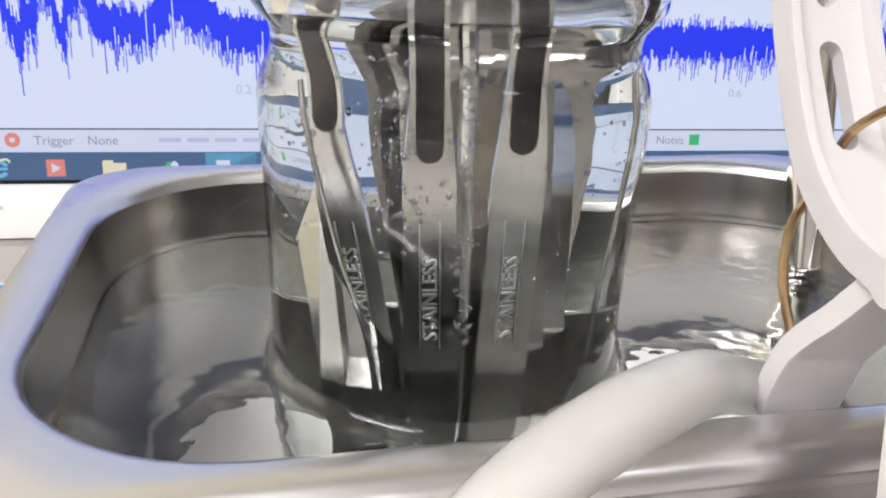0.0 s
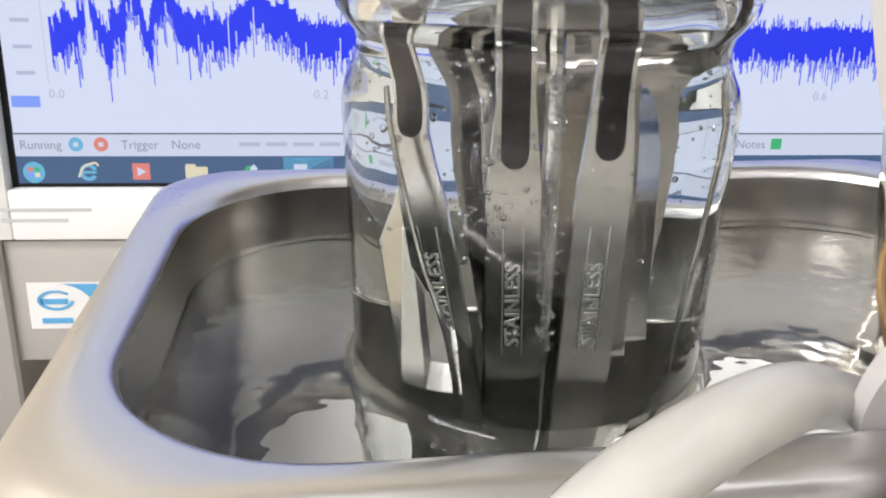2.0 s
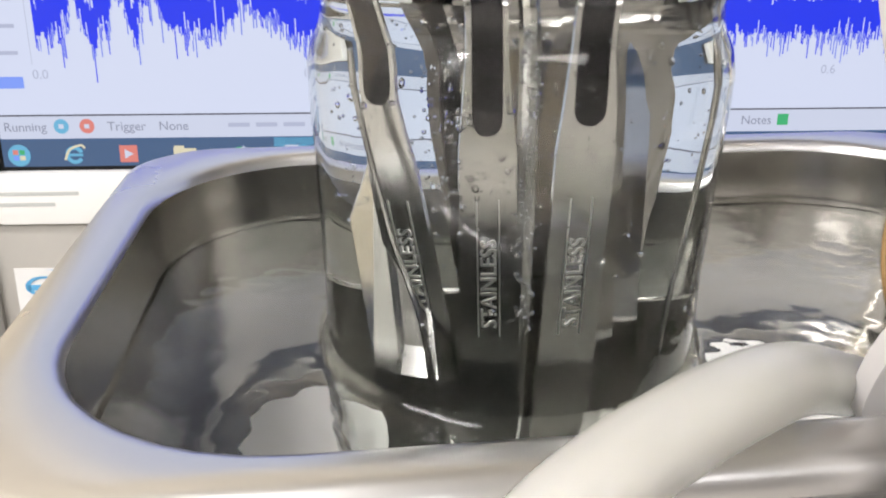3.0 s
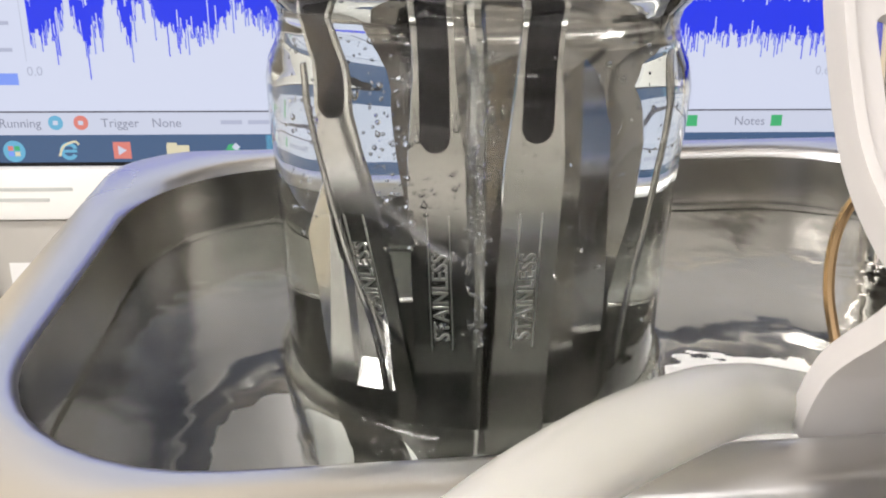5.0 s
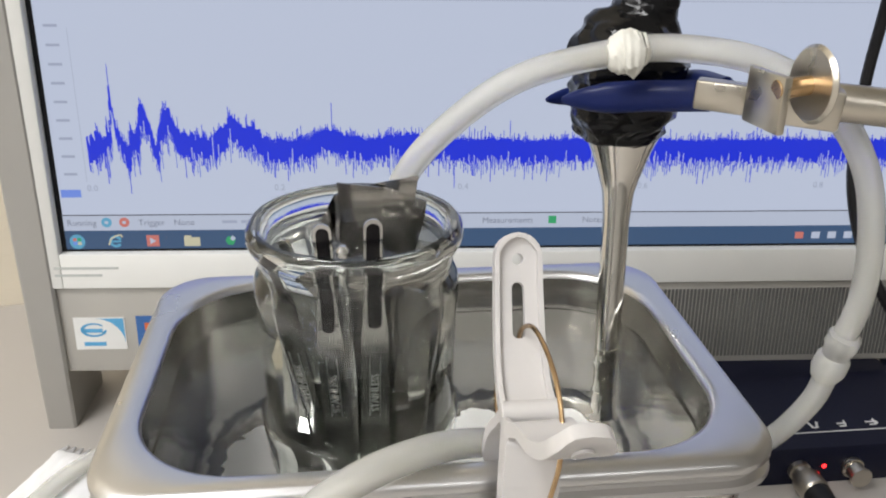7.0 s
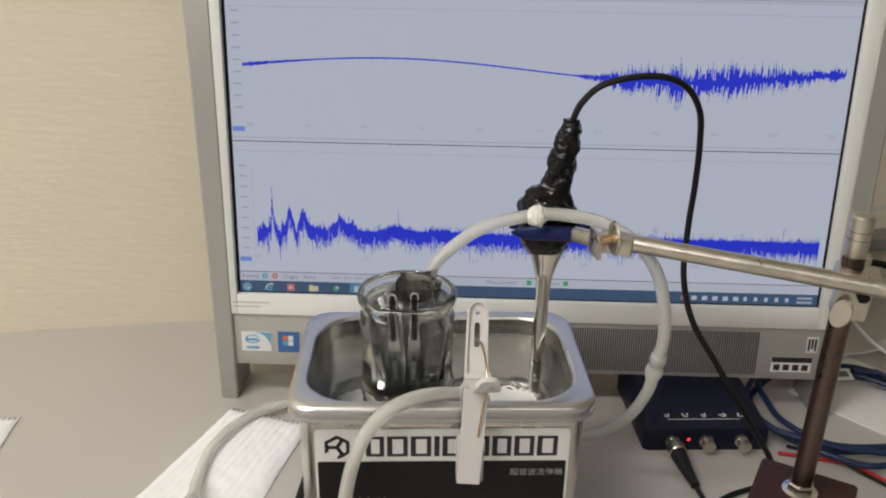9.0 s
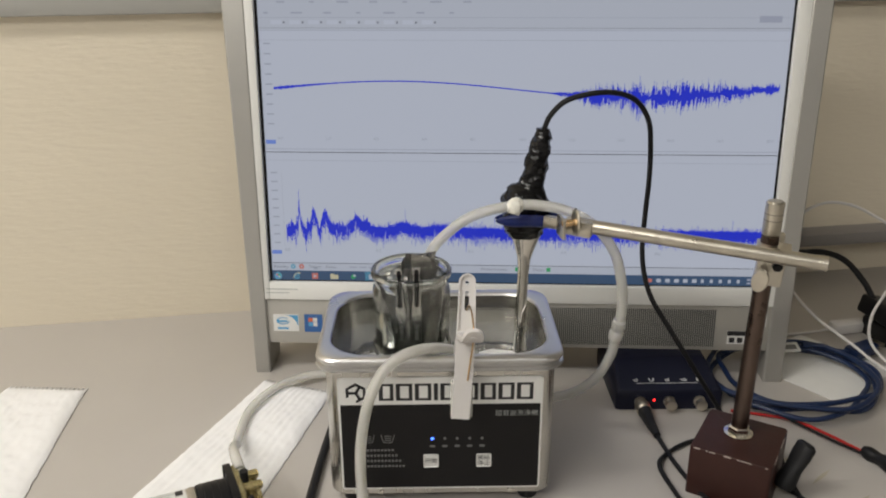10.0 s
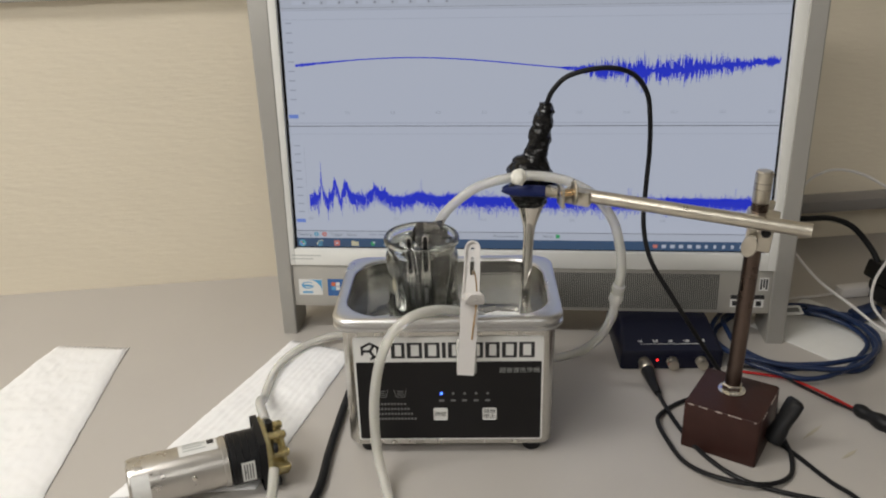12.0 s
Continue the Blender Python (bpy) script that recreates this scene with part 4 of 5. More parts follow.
def lumpy(path, radii, n=48, amount=0.0021, freq=130.0):
    pts = spline(path, 10)
    loops = []
    for i, q in enumerate(pts):
        f = i / (len(pts) - 1)
        x_ = f * (len(radii) - 1)
        k = min(int(x_), len(radii) - 2)
        r = radii[k] + (radii[k + 1] - radii[k]) * (x_ - k)
        d = (pts[min(i + 1, len(pts) - 1)] - pts[max(i - 1, 0)]).normalized()
        side = (Vector((1, 0, 0)) - d * d.x).normalized()
        up = d.cross(side)
        row = []
        for j in range(n):
            a = 2 * math.pi * j / n
            p = q + (side * math.cos(a) + up * math.sin(a)) * r
            row.append(p + (p - q).normalized() * amount * (noise.noise(p * freq) + 0.6 * noise.noise(p * freq * 2.3)))
        loops.append(row)
    return loft(loops, (True, True))


part("putty_grip", lumpy([(0.0690, 0.1000, 0.1772), (0.0690, 0.1000, 0.1808), (0.0680, 0.1000, 0.1862), (0.0675, 0.1000, 0.1930), (0.0680, 0.1000, 0.2000), (0.0680, 0.1000, 0.2060), (0.0695, 0.1000, 0.2130), (0.0715, 0.1000, 0.2190), (0.0735, 0.1005, 0.2280), (0.0755, 0.1010, 0.2400), (0.0775, 0.1020, 0.2500), (0.0790, 0.1025, 0.2570), (0.0795, 0.1030, 0.2640)],
                         [0.0050, 0.0125, 0.0165, 0.0180, 0.0180, 0.0190, 0.0165, 0.0110, 0.0090, 0.0085, 0.0080, 0.0076, 0.0040]), PUTTY, probe, "shiny black putty wrap")
part("cable", sweep([(0.0795, 0.1030, 0.2610), (0.0850, 0.1030, 0.2740), (0.0980, 0.1010, 0.2860), (0.1250, 0.1010, 0.2910), (0.1470, 0.1060, 0.2850), (0.1610, 0.1130, 0.2680), (0.1665, 0.1200, 0.2450), (0.1695, 0.1270, 0.2150), (0.1690, 0.1280, 0.1860), (0.1675, 0.1200, 0.1520), (0.1730, 0.1070, 0.1240), (0.1900, 0.0960, 0.0960), (0.2120, 0.0900, 0.0620), (0.2350, 0.0950, 0.0260), (0.2480, 0.1020, 0.0045), (0.2460, 0.0900, 0.0022), (0.2300, 0.0850, 0.0022)], 0.0021, 10), RUBBER, probe, "black coaxial cable in a high loop")

# ---- stand with clamp ----
stand = thing("magnetic_stand", "maroon magnetic base stand with a steel post and arm", "stand")
CORN = [(0.1870, 0.0145), (0.2375, -0.0172), (0.2700, 0.0350), (0.2195, 0.0667)]


def quad_loop(pts, z, r=0.003, n=4):
    out_ = []
    c = Vector((sum(p[0] for p in pts) / 4, sum(p[1] for p in pts) / 4, 0))
    for i in range(4):
        p, a, b = (Vector((*pts[(i + k) % 4], 0)) for k in (0, -1, 1))
        u, v = (a - p).normalized() * r, (b - p).normalized() * r
        for k in range(n + 1):
            t = k / n
            q = (p + u) * (1 - t) ** 2 + p * 2 * t * (1 - t) + (p + v) * t * t
            out_.append(Vector((q.x, q.y, z)))
    return out_


def shrunk(pts, d):
    c = Vector((sum(p[0] for p in pts) / 4, sum(p[1] for p in pts) / 4))
    return [tuple(Vector(p) + (c - Vector(p)).normalized() * d) for p in pts]


BH = 0.0415
part("base", loft([quad_loop(CORN, 0.0), quad_loop(CORN, BH - 0.0012), quad_loop(shrunk(CORN, 0.0008), BH - 0.0002), quad_loop(shrunk(CORN, 0.002), BH)], (True, True)), MAROON, stand, "maroon enamelled magnet block")
chips = bmesh.new()
for a, b in ((CORN[0], CORN[1]), (CORN[1], CORN[2])):
    for k in range(16):
        t = rng.uniform(0.05, 0.95)
        p = Vector((*a, 0)).lerp(Vector((*b, 0)), t)
        bmesh.ops.create_icosphere(chips, subdivisions=1, radius=1.0, matrix=pose(p.x, p.y, BH - 0.0008, 0, 0, math.degrees(math.atan2(b[1] - a[1], b[0] - a[0]))) @ Matrix.Diagonal((rng.uniform(0.0008, 0.0028), 0.0005, rng.uniform(0.0004, 0.0009), 1)))
part("worn_edge", chips, CHIPPED, stand, "chipped bare edge")
PB = Vector((0.2290, 0.0300, BH))
PT = Vector((0.2338, 0.0330, 0.2275))
part("nut", lathe([(0.0105, 0), (0.0108, 0.0012), (0.0078, 0.0016)], 28, pose(*PB)), POLISHED, stand)
part("nut", lathe([(0.0082, 0.0015), (0.0082, 0.0062), (0.0072, 0.0072)], 6, pose(*PB)), POLISHED, stand, smooth=False)
part("post", rod(PB, PB.lerp(PT, 0.865), 0.0062, 28), DARKSTEEL, stand, "brown steel post")
part("post_cap", rod(PB.lerp(PT, 0.865), PT, 0.0064, 28, 0.0012), NICKEL, stand, "bright grooved post top")
for f in (0.925, 0.95):
    p = PB.lerp(PT, f)
    part("groove", rod(p, PB.lerp(PT, f + 0.006), 0.00652, 28), DARKSTEEL, stand)
A0, A1 = Vector((0.1010, 0.0540, 0.2040)), Vector((0.2590, -0.0040, 0.1945))
part("arm_rod", rod(A0, A1, 0.0052, 24, 0.0006), NICKEL, stand, "bright steel cross rod")
CM = PB.lerp(PT, 0.775)
boss = part("boss_clamp", box(0.0235, 0.0185, 0.0090, pose(*(CM + Vector((0.0020, -0.004, 0.0065))), 0, 4, -22), 0.0012), NICKEL, stand, "nickel cross clamp")
part("clamp_jaw", box(0.0190, 0.0150, 0.0190, pose(*(CM + Vector((0.0015, -0.003, -0.0085))), 0, 4, -22), 0.0015), NICKEL, boss)
part("clamp_back", box(0.0110, 0.0080, 0.0250, pose(*(CM + Vector((0.0070, 0.0060, 0.0040))), 0, 4, -22), 0.0012), NICKEL, boss)
part("wing_screw", lathe([(0.0005, -0.0012), (0.0085, -0.0010), (0.0095, 0.0), (0.0085, 0.0010), (0.0005, 0.0012)], 24, pose(*(CM + Vector((-0.0090, -0.0150, -0.0115))), 92, 14, -38) @ Matrix.Diagonal((0.62, 1.0, 1, 1))), NICKEL, boss, "flat wing screw")
part("screw", rod(CM + Vector((-0.006, -0.012, -0.0105)), CM + Vector((0.0, -0.004, -0.0085)), 0.0024), NICKEL, boss)
part("set_screw", lathe([(0.0036, 0), (0.0036, 0.003), (0.0025, 0.004)], 6, pose(*(CM + Vector((0.0030, -0.0125, -0.0015))), 100, 0, -20)), RUBBER, boss, smooth=False)
lm, ll = between((0.2570, 0.0020, 0.0150), (0.2725, 0.0075, 0.0455))
part("lever", loft([[lm @ Vector((w * math.cos(2 * math.pi * k / 20), d * math.sin(2 * math.pi * k / 20), f * ll)) for k in range(20)] for f, w, d in ((-0.12, 0.004, 0.004), (-0.08, 0.0075, 0.0065), (0.1, 0.0085, 0.0070), (0.4, 0.0072, 0.0052), (0.75, 0.0088, 0.0050), (0.97, 0.0086, 0.0046), (1.03, 0.006, 0.003))], (True, True)), RUBBER, stand, "black plastic switch lever")
# finger clamp on the rod's end
fin = thing("finger_clamp", "laboratory clamp with blue vinyl fingers gripping the transducer", "clamp")
part("bracket", box(0.0200, 0.0130, 0.0110, pose(0.1015, 0.0520, 0.2030, 0, 3.5, -24), 0.0010), NICKEL, fin)
part("bracket", box(0.0160, 0.0025, 0.0150, pose(0.0872, 0.0440, 0.2060, 0, 0, -82), 0.0006), NICKEL, fin)
part("thumb_disc", lathe([(0.0005, 0), (0.0098, 0.0002), (0.0108, 0.0012), (0.0098, 0.0023), (0.0005, 0.0026)], 32, pose(0.0978, 0.0395, 0.2110, 90, 0, -85) @ Matrix.Scale(0.94, 4)), NICKEL, fin, "round nickel thumb disc")
part("thumb_screw", rod((0.0865, 0.0387, 0.2098), (0.0975, 0.0395, 0.2110), 0.0026), BRASS, fin)
part("neck", box(0.0190, 0.0060, 0.0085, pose(0.0870, 0.0650, 0.2015, 0, 2, -30), 0.0008), NICKEL, fin)


def finger(path, name, tall=0.0048, wide=0.0030):
    pts = spline(path, 6)
    loops = []
    for i, q in enumerate(pts):
        f = i / (len(pts) - 1)
        d = (pts[min(i + 1, len(pts) - 1)] - pts[max(i - 1, 0)]).normalized()
        side = d.cross(Vector((0, 0, 1))).normalized()
        up = side.cross(d)
        k = 1.0 if f > 0.35 else 0.15 + 0.85 * (f / 0.35) ** 0.7
        loops.append([q + side * math.cos(a) * wide * k + up * math.sin(a) * tall * k for a in [2 * math.pi * j / 16 for j in range(16)]])
    return part(name, loft(loops, (True, True)), BLUE, fin, "dark blue vinyl-covered finger")


finger([(0.0440, 0.0880, 0.1955), (0.0520, 0.0830, 0.1970), (0.0640, 0.0790, 0.1985), (0.0740, 0.0750, 0.1995), (0.0830, 0.0690, 0.2010)], "finger")
finger([(0.0455, 0.1140, 0.1890), (0.0560, 0.1190, 0.1890), (0.0720, 0.1190, 0.1900), (0.0840, 0.1120, 0.1930), (0.0900, 0.0950, 0.1980), (0.0900, 0.0740, 0.2005)], "finger")
tagged(part("putty_blob", lumpy([(0.0505, 0.0675, 0.2130), (0.0540, 0.0675, 0.2135), (0.0585, 0.0670, 0.2140), (0.0620, 0.0670, 0.2140)], [0.0030, 0.0062, 0.0064, 0.0032], 16, 0.0013, 300), MORTAR), "white putty blob holding the tube to the transducer", "putty")

# ---- silicone tubes ----
def tube(name, pts, label, r=0.0042):
    return tagged(part(name, sweep(pts, r * 0.93, 16, 10, bore=0.62), SILICONE), label, "tube", "silicone tubes")


tube("silicone_tube", [(-0.0110, 0.0700, 0.1350), (-0.0095, 0.0712, 0.1600), (-0.0060, 0.0722, 0.1765), (0.0065, 0.0715, 0.1920), (0.0270, 0.0690, 0.2070), (0.0560, 0.0690, 0.2140), (0.0760, 0.0650, 0.2150), (0.0960, 0.0620, 0.2110), (0.1150, 0.0600, 0.2000), (0.1300, 0.0590, 0.1800), (0.1370, 0.0590, 0.1560), (0.1395, 0.0610, 0.1350), (0.1385, 0.0640, 0.1190)], "milky silicone tube arching from the jar")
tube("silicone_tube", [(0.1375, 0.0655, 0.1080), (0.1360, 0.0700, 0.0900), (0.1300, 0.0830, 0.0640), (0.1180, 0.1000, 0.0400), (0.1000, 0.1180, 0.0220), (0.0800, 0.1320, 0.0120), (0.0300, 0.1480, 0.0055), (-0.0400, 0.1700, 0.0055), (-0.0850, 0.1870, 0.0060), (-0.1190, 0.1880, 0.0080), (-0.1490, 0.1640, 0.0090), (-0.1660, 0.1270, 0.0090), (-0.1680, 0.0920, 0.0090), (-0.1640, 0.0600, 0.0170), (-0.1580, 0.0300, 0.0350), (-0.1510, 0.0050, 0.0450), (-0.1440, -0.0110, 0.0430)], "milky silicone tube running behind the cleaner to the pump")
con = thing("tube_connector", "translucent barbed tube connector", "connector")
m, l = between((0.1388, 0.0630, 0.1215), (0.1372, 0.0665, 0.1050))
part("sleeve", lathe([(0.0040, -0.001), (0.0052, 0.0), (0.0055, 0.004), (0.0048, 0.0055), (0.0046, 0.0085), (0.0056, 0.010), (0.0058, 0.015), (0.0044, l + 0.002)], 20, m), SILICONE, con)
tube("silicone_tube", [(0.0260, 0.0280, 0.1130), (0.0140, 0.0200, 0.1200), (0.0020, 0.0100, 0.1275), (-0.0085, 0.0000, 0.1330), (-0.0200, -0.0080, 0.1345), (-0.0310, -0.0135, 0.1310), (-0.0420, -0.0185, 0.1205), (-0.0510, -0.0220, 0.0980), (-0.0560, -0.0250, 0.0650), (-0.0550, -0.0310, 0.0270), (-0.0480, -0.0480, 0.0080), (-0.0400, -0.0850, 0.0048), (-0.0500, -0.1300, 0.0045), (-0.0900, -0.1500, 0.0045), (-0.1250, -0.1150, 0.0100), (-0.1270, -0.0750, 0.0250), (-0.1290, -0.0560, 0.0310)], "milky silicone tube hanging over the front of the tank")

# ---- signal box under the screen ----
dev = thing("oscilloscope_box", "dark navy oscilloscope box with three sockets", "oscilloscope")
loops = []
for y0, y1, x0, x1, z in ((0.1320, 0.2250, 0.1585, 0.2545, 0.0), (0.1318, 0.2250, 0.1583, 0.2547, 0.0145), (0.1340, 0.2250, 0.1600, 0.2530, 0.0185), (0.1720, 0.2250, 0.1640, 0.2490, 0.0290), (0.1760, 0.2240, 0.1650, 0.2480, 0.0300)):
    loops.append(rrect(x0, x1, y0, y1, 0.004, z, 4))
part("case", loft(loops, (True, True)), NAVY, dev)
# print on the sloping top: a short row of little signs over a thin rule
SLOPE = pose(0, 0.1340, 0.0185, math.degrees(math.atan2(0.0105, 0.038)))
for x, rows_ in ((0.1780, ((0.0, 0.0042, 0.0),)), (0.1925, ((-0.0016, 0.0010, 24), (0.0016, 0.0010, -24))), (0.2065, ((0.0, 0.0042, 0.0),)), (0.2215, ((0.0, 0.0060, 0.0), (0.0018, 0.0012, 35))), (0.2360, ((-0.0020, 0.0014, 0), (0.0022, 0.0014, 0)))):
    sign = bmesh.new()
    for dx, w, a in rows_:
        add_box(sign, max(w, 0.0007), 0.0007 if w > 0.002 else 0.0034, 0.0002, SLOPE @ pose(x + dx, 0.0128, 0.0002, 0, 0, a))
    add_box(sign, 0.0030, 0.0007, 0.0002, SLOPE @ pose(x, 0.0112, 0.0002))
    add_box(sign, 0.0007, 0.0034, 0.0002, SLOPE @ pose(x + 0.0016, 0.0128, 0.0002))
    part("white_symbol", sign, PRINT, dev, "small white printed sign", smooth=False)
part("white_line", box(0.056, 0.0005, 0.0002, SLOPE @ pose(0.2060, 0.0085, 0.0002)), PRINT, dev, smooth=False)
bars = bmesh.new()
for k in range(7):
    add_box(bars, 0.0022, 0.0022, 0.0002, pose(0.1990 + 0.0032 * k, 0.2030, 0.0301))
part("maker_mark", bars, DIMPRINT, dev, "faint grey mark on the raised top", smooth=False)
for k, x in enumerate((0.1800, 0.2060, 0.2330)):
    part("socket", lathe([(0.0052, 0), (0.0052, 0.0025), (0.0042, 0.0028), (0.0042, 0.0080), (0.0050, 0.0082), (0.0050, 0.0095), (0.0036, 0.0098)], 20, pose(x, 0.1322, 0.0085, 90)), NICKEL, dev, "nickel coaxial socket")
part("indicator_light", lathe([(0.0012, 0), (0.0008, 0.0006)], 10, pose(0.1925, 0.1318, 0.0095, 90)), LED_RED, dev, "lit red indicator light")
lead = thing("signal_lead", "black coaxial lead plugged into the navy box", "cable")
part("plug_ring", lathe([(0.0062, 0), (0.0066, 0.001), (0.0066, 0.009), (0.0058, 0.010)], 22, pose(0.1800, 0.1250, 0.0085, 90)), NICKEL, lead, "nickel plug ring")
part("plug_boot", sweep([(0.1800, 0.1150, 0.0085), (0.1805, 0.1050, 0.0080), (0.1815, 0.0940, 0.0068), (0.1830, 0.0820, 0.0055)], 0.005, 14, 6, radii=lambda f: 0.0062 - 0.0030 * f), RUBBER, lead, "black rubber boot")
part("cable", sweep([(0.1828, 0.0830, 0.0055), (0.1860, 0.0650, 0.0030), (0.1900, 0.0400, 0.0024), (0.1990, 0.0050, 0.0024), (0.2150, -0.0250, 0.0024), (0.2360, -0.0420, 0.0024), (0.2700, -0.0560, 0.0024), (0.3300, -0.0720, 0.0024), (0.4200, -0.1000, 0.0024)], 0.0019, 10), RUBBER, lead)
loopc = thing("cable_loop", "black cable lying in a loop round the stand", "cable")
part("cable", sweep([(0.2300, 0.0850, 0.0022), (0.2050, 0.0750, 0.0022), (0.1850, 0.0600, 0.0022), (0.1740, 0.0400, 0.0060), (0.1755, 0.0150, 0.0060), (0.1850, -0.0120, 0.0022), (0.2050, -0.0360, 0.0060), (0.2350, -0.0440, 0.0062), (0.2600, -0.0300, 0.0022), (0.2700, -0.0050, 0.0022), (0.2720, 0.0150, 0.0022), (0.2750, 0.0450, 0.0022), (0.2850, 0.0800, 0.0022)], 0.0019, 10), RUBBER, loopc)
part("cable", sweep([(0.2640, 0.0180, 0.0022), (0.2750, -0.0050, 0.0022), (0.2880, -0.0350, 0.0022), (0.2980, -0.0620, 0.0064), (0.3050, -0.0900, 0.0022)], 0.0018, 8), RUBBER, loopc)
pair = thing("test_lead", "red and black twin lead ending in a black plug", "cable")
part("red_wire", sweep([(0.2600, 0.1250, 0.0020), (0.2850, 0.1180, 0.0020), (0.3100, 0.1080, 0.0020), (0.3300, 0.0850, 0.0020), (0.3480, 0.0560, 0.0030)], 0.0013, 8), RED, pair, "red insulated wire")
part("black_wire", sweep([(0.2700, 0.1330, 0.0020), (0.2950, 0.1150, 0.0060), (0.3150, 0.0960, 0.0022), (0.3300, 0.0760, 0.0020), (0.3470, 0.0540, 0.0030)], 0.0013, 8), RUBBER, pair)
part("plug", sweep([(0.3460, 0.0580, 0.0050), (0.3500, 0.0500, 0.0050), (0.3540, 0.0420, 0.0056), (0.3590, 0.0330, 0.0056), (0.3650, 0.0220, 0.0050), (0.3720, 0.0080, 0.0040)], 0.005, 14, 6, radii=lambda f: 0.0040 + 0.0022 * math.sin(f * math.pi) + 0.0010 * math.sin(f * 14)), RUBBER, pair, "black cylinder plug")
part("tail", sweep([(0.3715, 0.0095, 0.0038), (0.3800, -0.0100, 0.0025), (0.3850, -0.0400, 0.0022), (0.3800, -0.0800, 0.0022)], 0.0018, 8), RUBBER, pair)

coil = thing("blue_cable", "blue network cable lying in loose coils", "cable")
coil_pts = []
for k in range(44):
    a = radians(205 + k * 30)
    f = k / 43
    coil_pts.append((0.3330 + (0.072 - 0.005 * math.sin(k * 1.7)) * math.cos(a) + 0.008 * math.sin(k * 0.31), 0.1740 + (0.064 + 0.005 * math.sin(k * 2.3)) * math.sin(a) + 0.006 * math.cos(k * 0.23), 0.0030 + 0.0125 * f + 0.0022 * math.sin(k * 0.9) ** 2))
part("coil", sweep(coil_pts, 0.0024, 10, 5), BLUECABLE, coil)
part("tail", sweep([coil_pts[-1], (0.3650, 0.2250, 0.0140), (0.3900, 0.2200, 0.0110), (0.4080, 0.2170, 0.0090)], 0.0028, 10, 6), BLUECABLE, coil)
part("plug", box(0.034, 0.016, 0.0110, pose(0.4240, 0.2240, 0.0085, 0, 0, 28), 0.0020), BLUECABLE, coil, "blue connector shell")
part("contact", box(0.012, 0.012, 0.0050, pose(0.4440, 0.2350, 0.0085, 0, 0, 28), 0.0006), NICKEL, coil)
part("cable_tag", box(0.022, 0.012, 0.0008, pose(0.3400, 0.2040, 0.0230, 18, 0, 4), 0.0), PAPER, coil, "small white cable tag")
part("tag_text", box(0.016, 0.006, 0.0002, pose(0.3400, 0.2036, 0.0236, 18, 0, 4)), DIMPRINT, coil, smooth=False)
adapter = thing("usb_hub", "black box with a small blue light and plugged cables", "hub")
part("case", box(0.034, 0.070, 0.020, pose(0.4700, 0.2550, 0.0300, 0, 14, 12) @ pose(0, 0, 0), 0.003), BLACK, adapter)
part("support", box(0.030, 0.060, 0.0205, pose(0.4720, 0.2550, 0.0102, 0, 0, 12), 0.002), BLACK, adapter)
part("indicator_light", lathe([(0.0011, 0), (0.0008, 0.0006)], 10, pose(0.4600, 0.2400, 0.0440)), LED_BLUE, adapter, "lit blue indicator light")
part("cable", sweep([(0.4560, 0.2750, 0.0400), (0.4480, 0.2850, 0.0560), (0.4300, 0.2950, 0.0760), (0.4050, 0.2950, 0.0860), (0.3750, 0.2850, 0.0900), (0.3550, 0.2800, 0.0930)], 0.0032, 10), RUBBER, adapter, "thick black cable")
wp = thing("white_plug", "white connector lying on the desk with its thin cable", "connector")
part("shell", box(0.038, 0.016, 0.0120, pose(0.4380, 0.2820, 0.0062, 0, 0, 12), 0.003), WHITE, wp)
part("tip", box(0.012, 0.012, 0.0050, pose(0.4620, 0.2880, 0.0064, 0, 0, 12), 0.0006), NICKEL, wp)
part("cable", sweep([(0.4200, 0.2780, 0.0060), (0.3950, 0.2750, 0.0030), (0.3650, 0.2700, 0.0030), (0.3300, 0.2650, 0.0020)], 0.0014, 8), WHITE, wp)
wc = thing("white_cable", "thin white cable hanging down past the computer", "cable")
part("cable", sweep([(0.3600, 0.2750, 0.1280), (0.3720, 0.2720, 0.1420), (0.3900, 0.2700, 0.1490), (0.4150, 0.2700, 0.1450), (0.4400, 0.2650, 0.1330), (0.4800, 0.2550, 0.1100)], 0.0015, 8), WHITE, wc)
part("cable", sweep([(0.3450, 0.2700, 0.0850), (0.3560, 0.2500, 0.0640), (0.3760, 0.2300, 0.0420), (0.4000, 0.2050, 0.0270), (0.4200, 0.1800, 0.0140), (0.4450, 0.1550, 0.0035), (0.4800, 0.1300, 0.0020)], 0.0015, 8), WHITE, wc)
part("cable", sweep([(0.4480, 0.2420, 0.0640), (0.4300, 0.2280, 0.0420), (0.4220, 0.2050, 0.0250), (0.4350, 0.1750, 0.0120), (0.4650, 0.1550, 0.0035)], 0.0015, 8), WHITE, wc)
# added white sheet that paints the brighter lit desk under the cables
tagged(part("lit_desk_patch", box(0.10, 0.10, 0.0008, pose(0.375, 0.205, 0.0005, 0, 0, 38)), PAPER, smooth=False), "thin white sheet added as a brightly lit patch of desk under the cables", "paper")

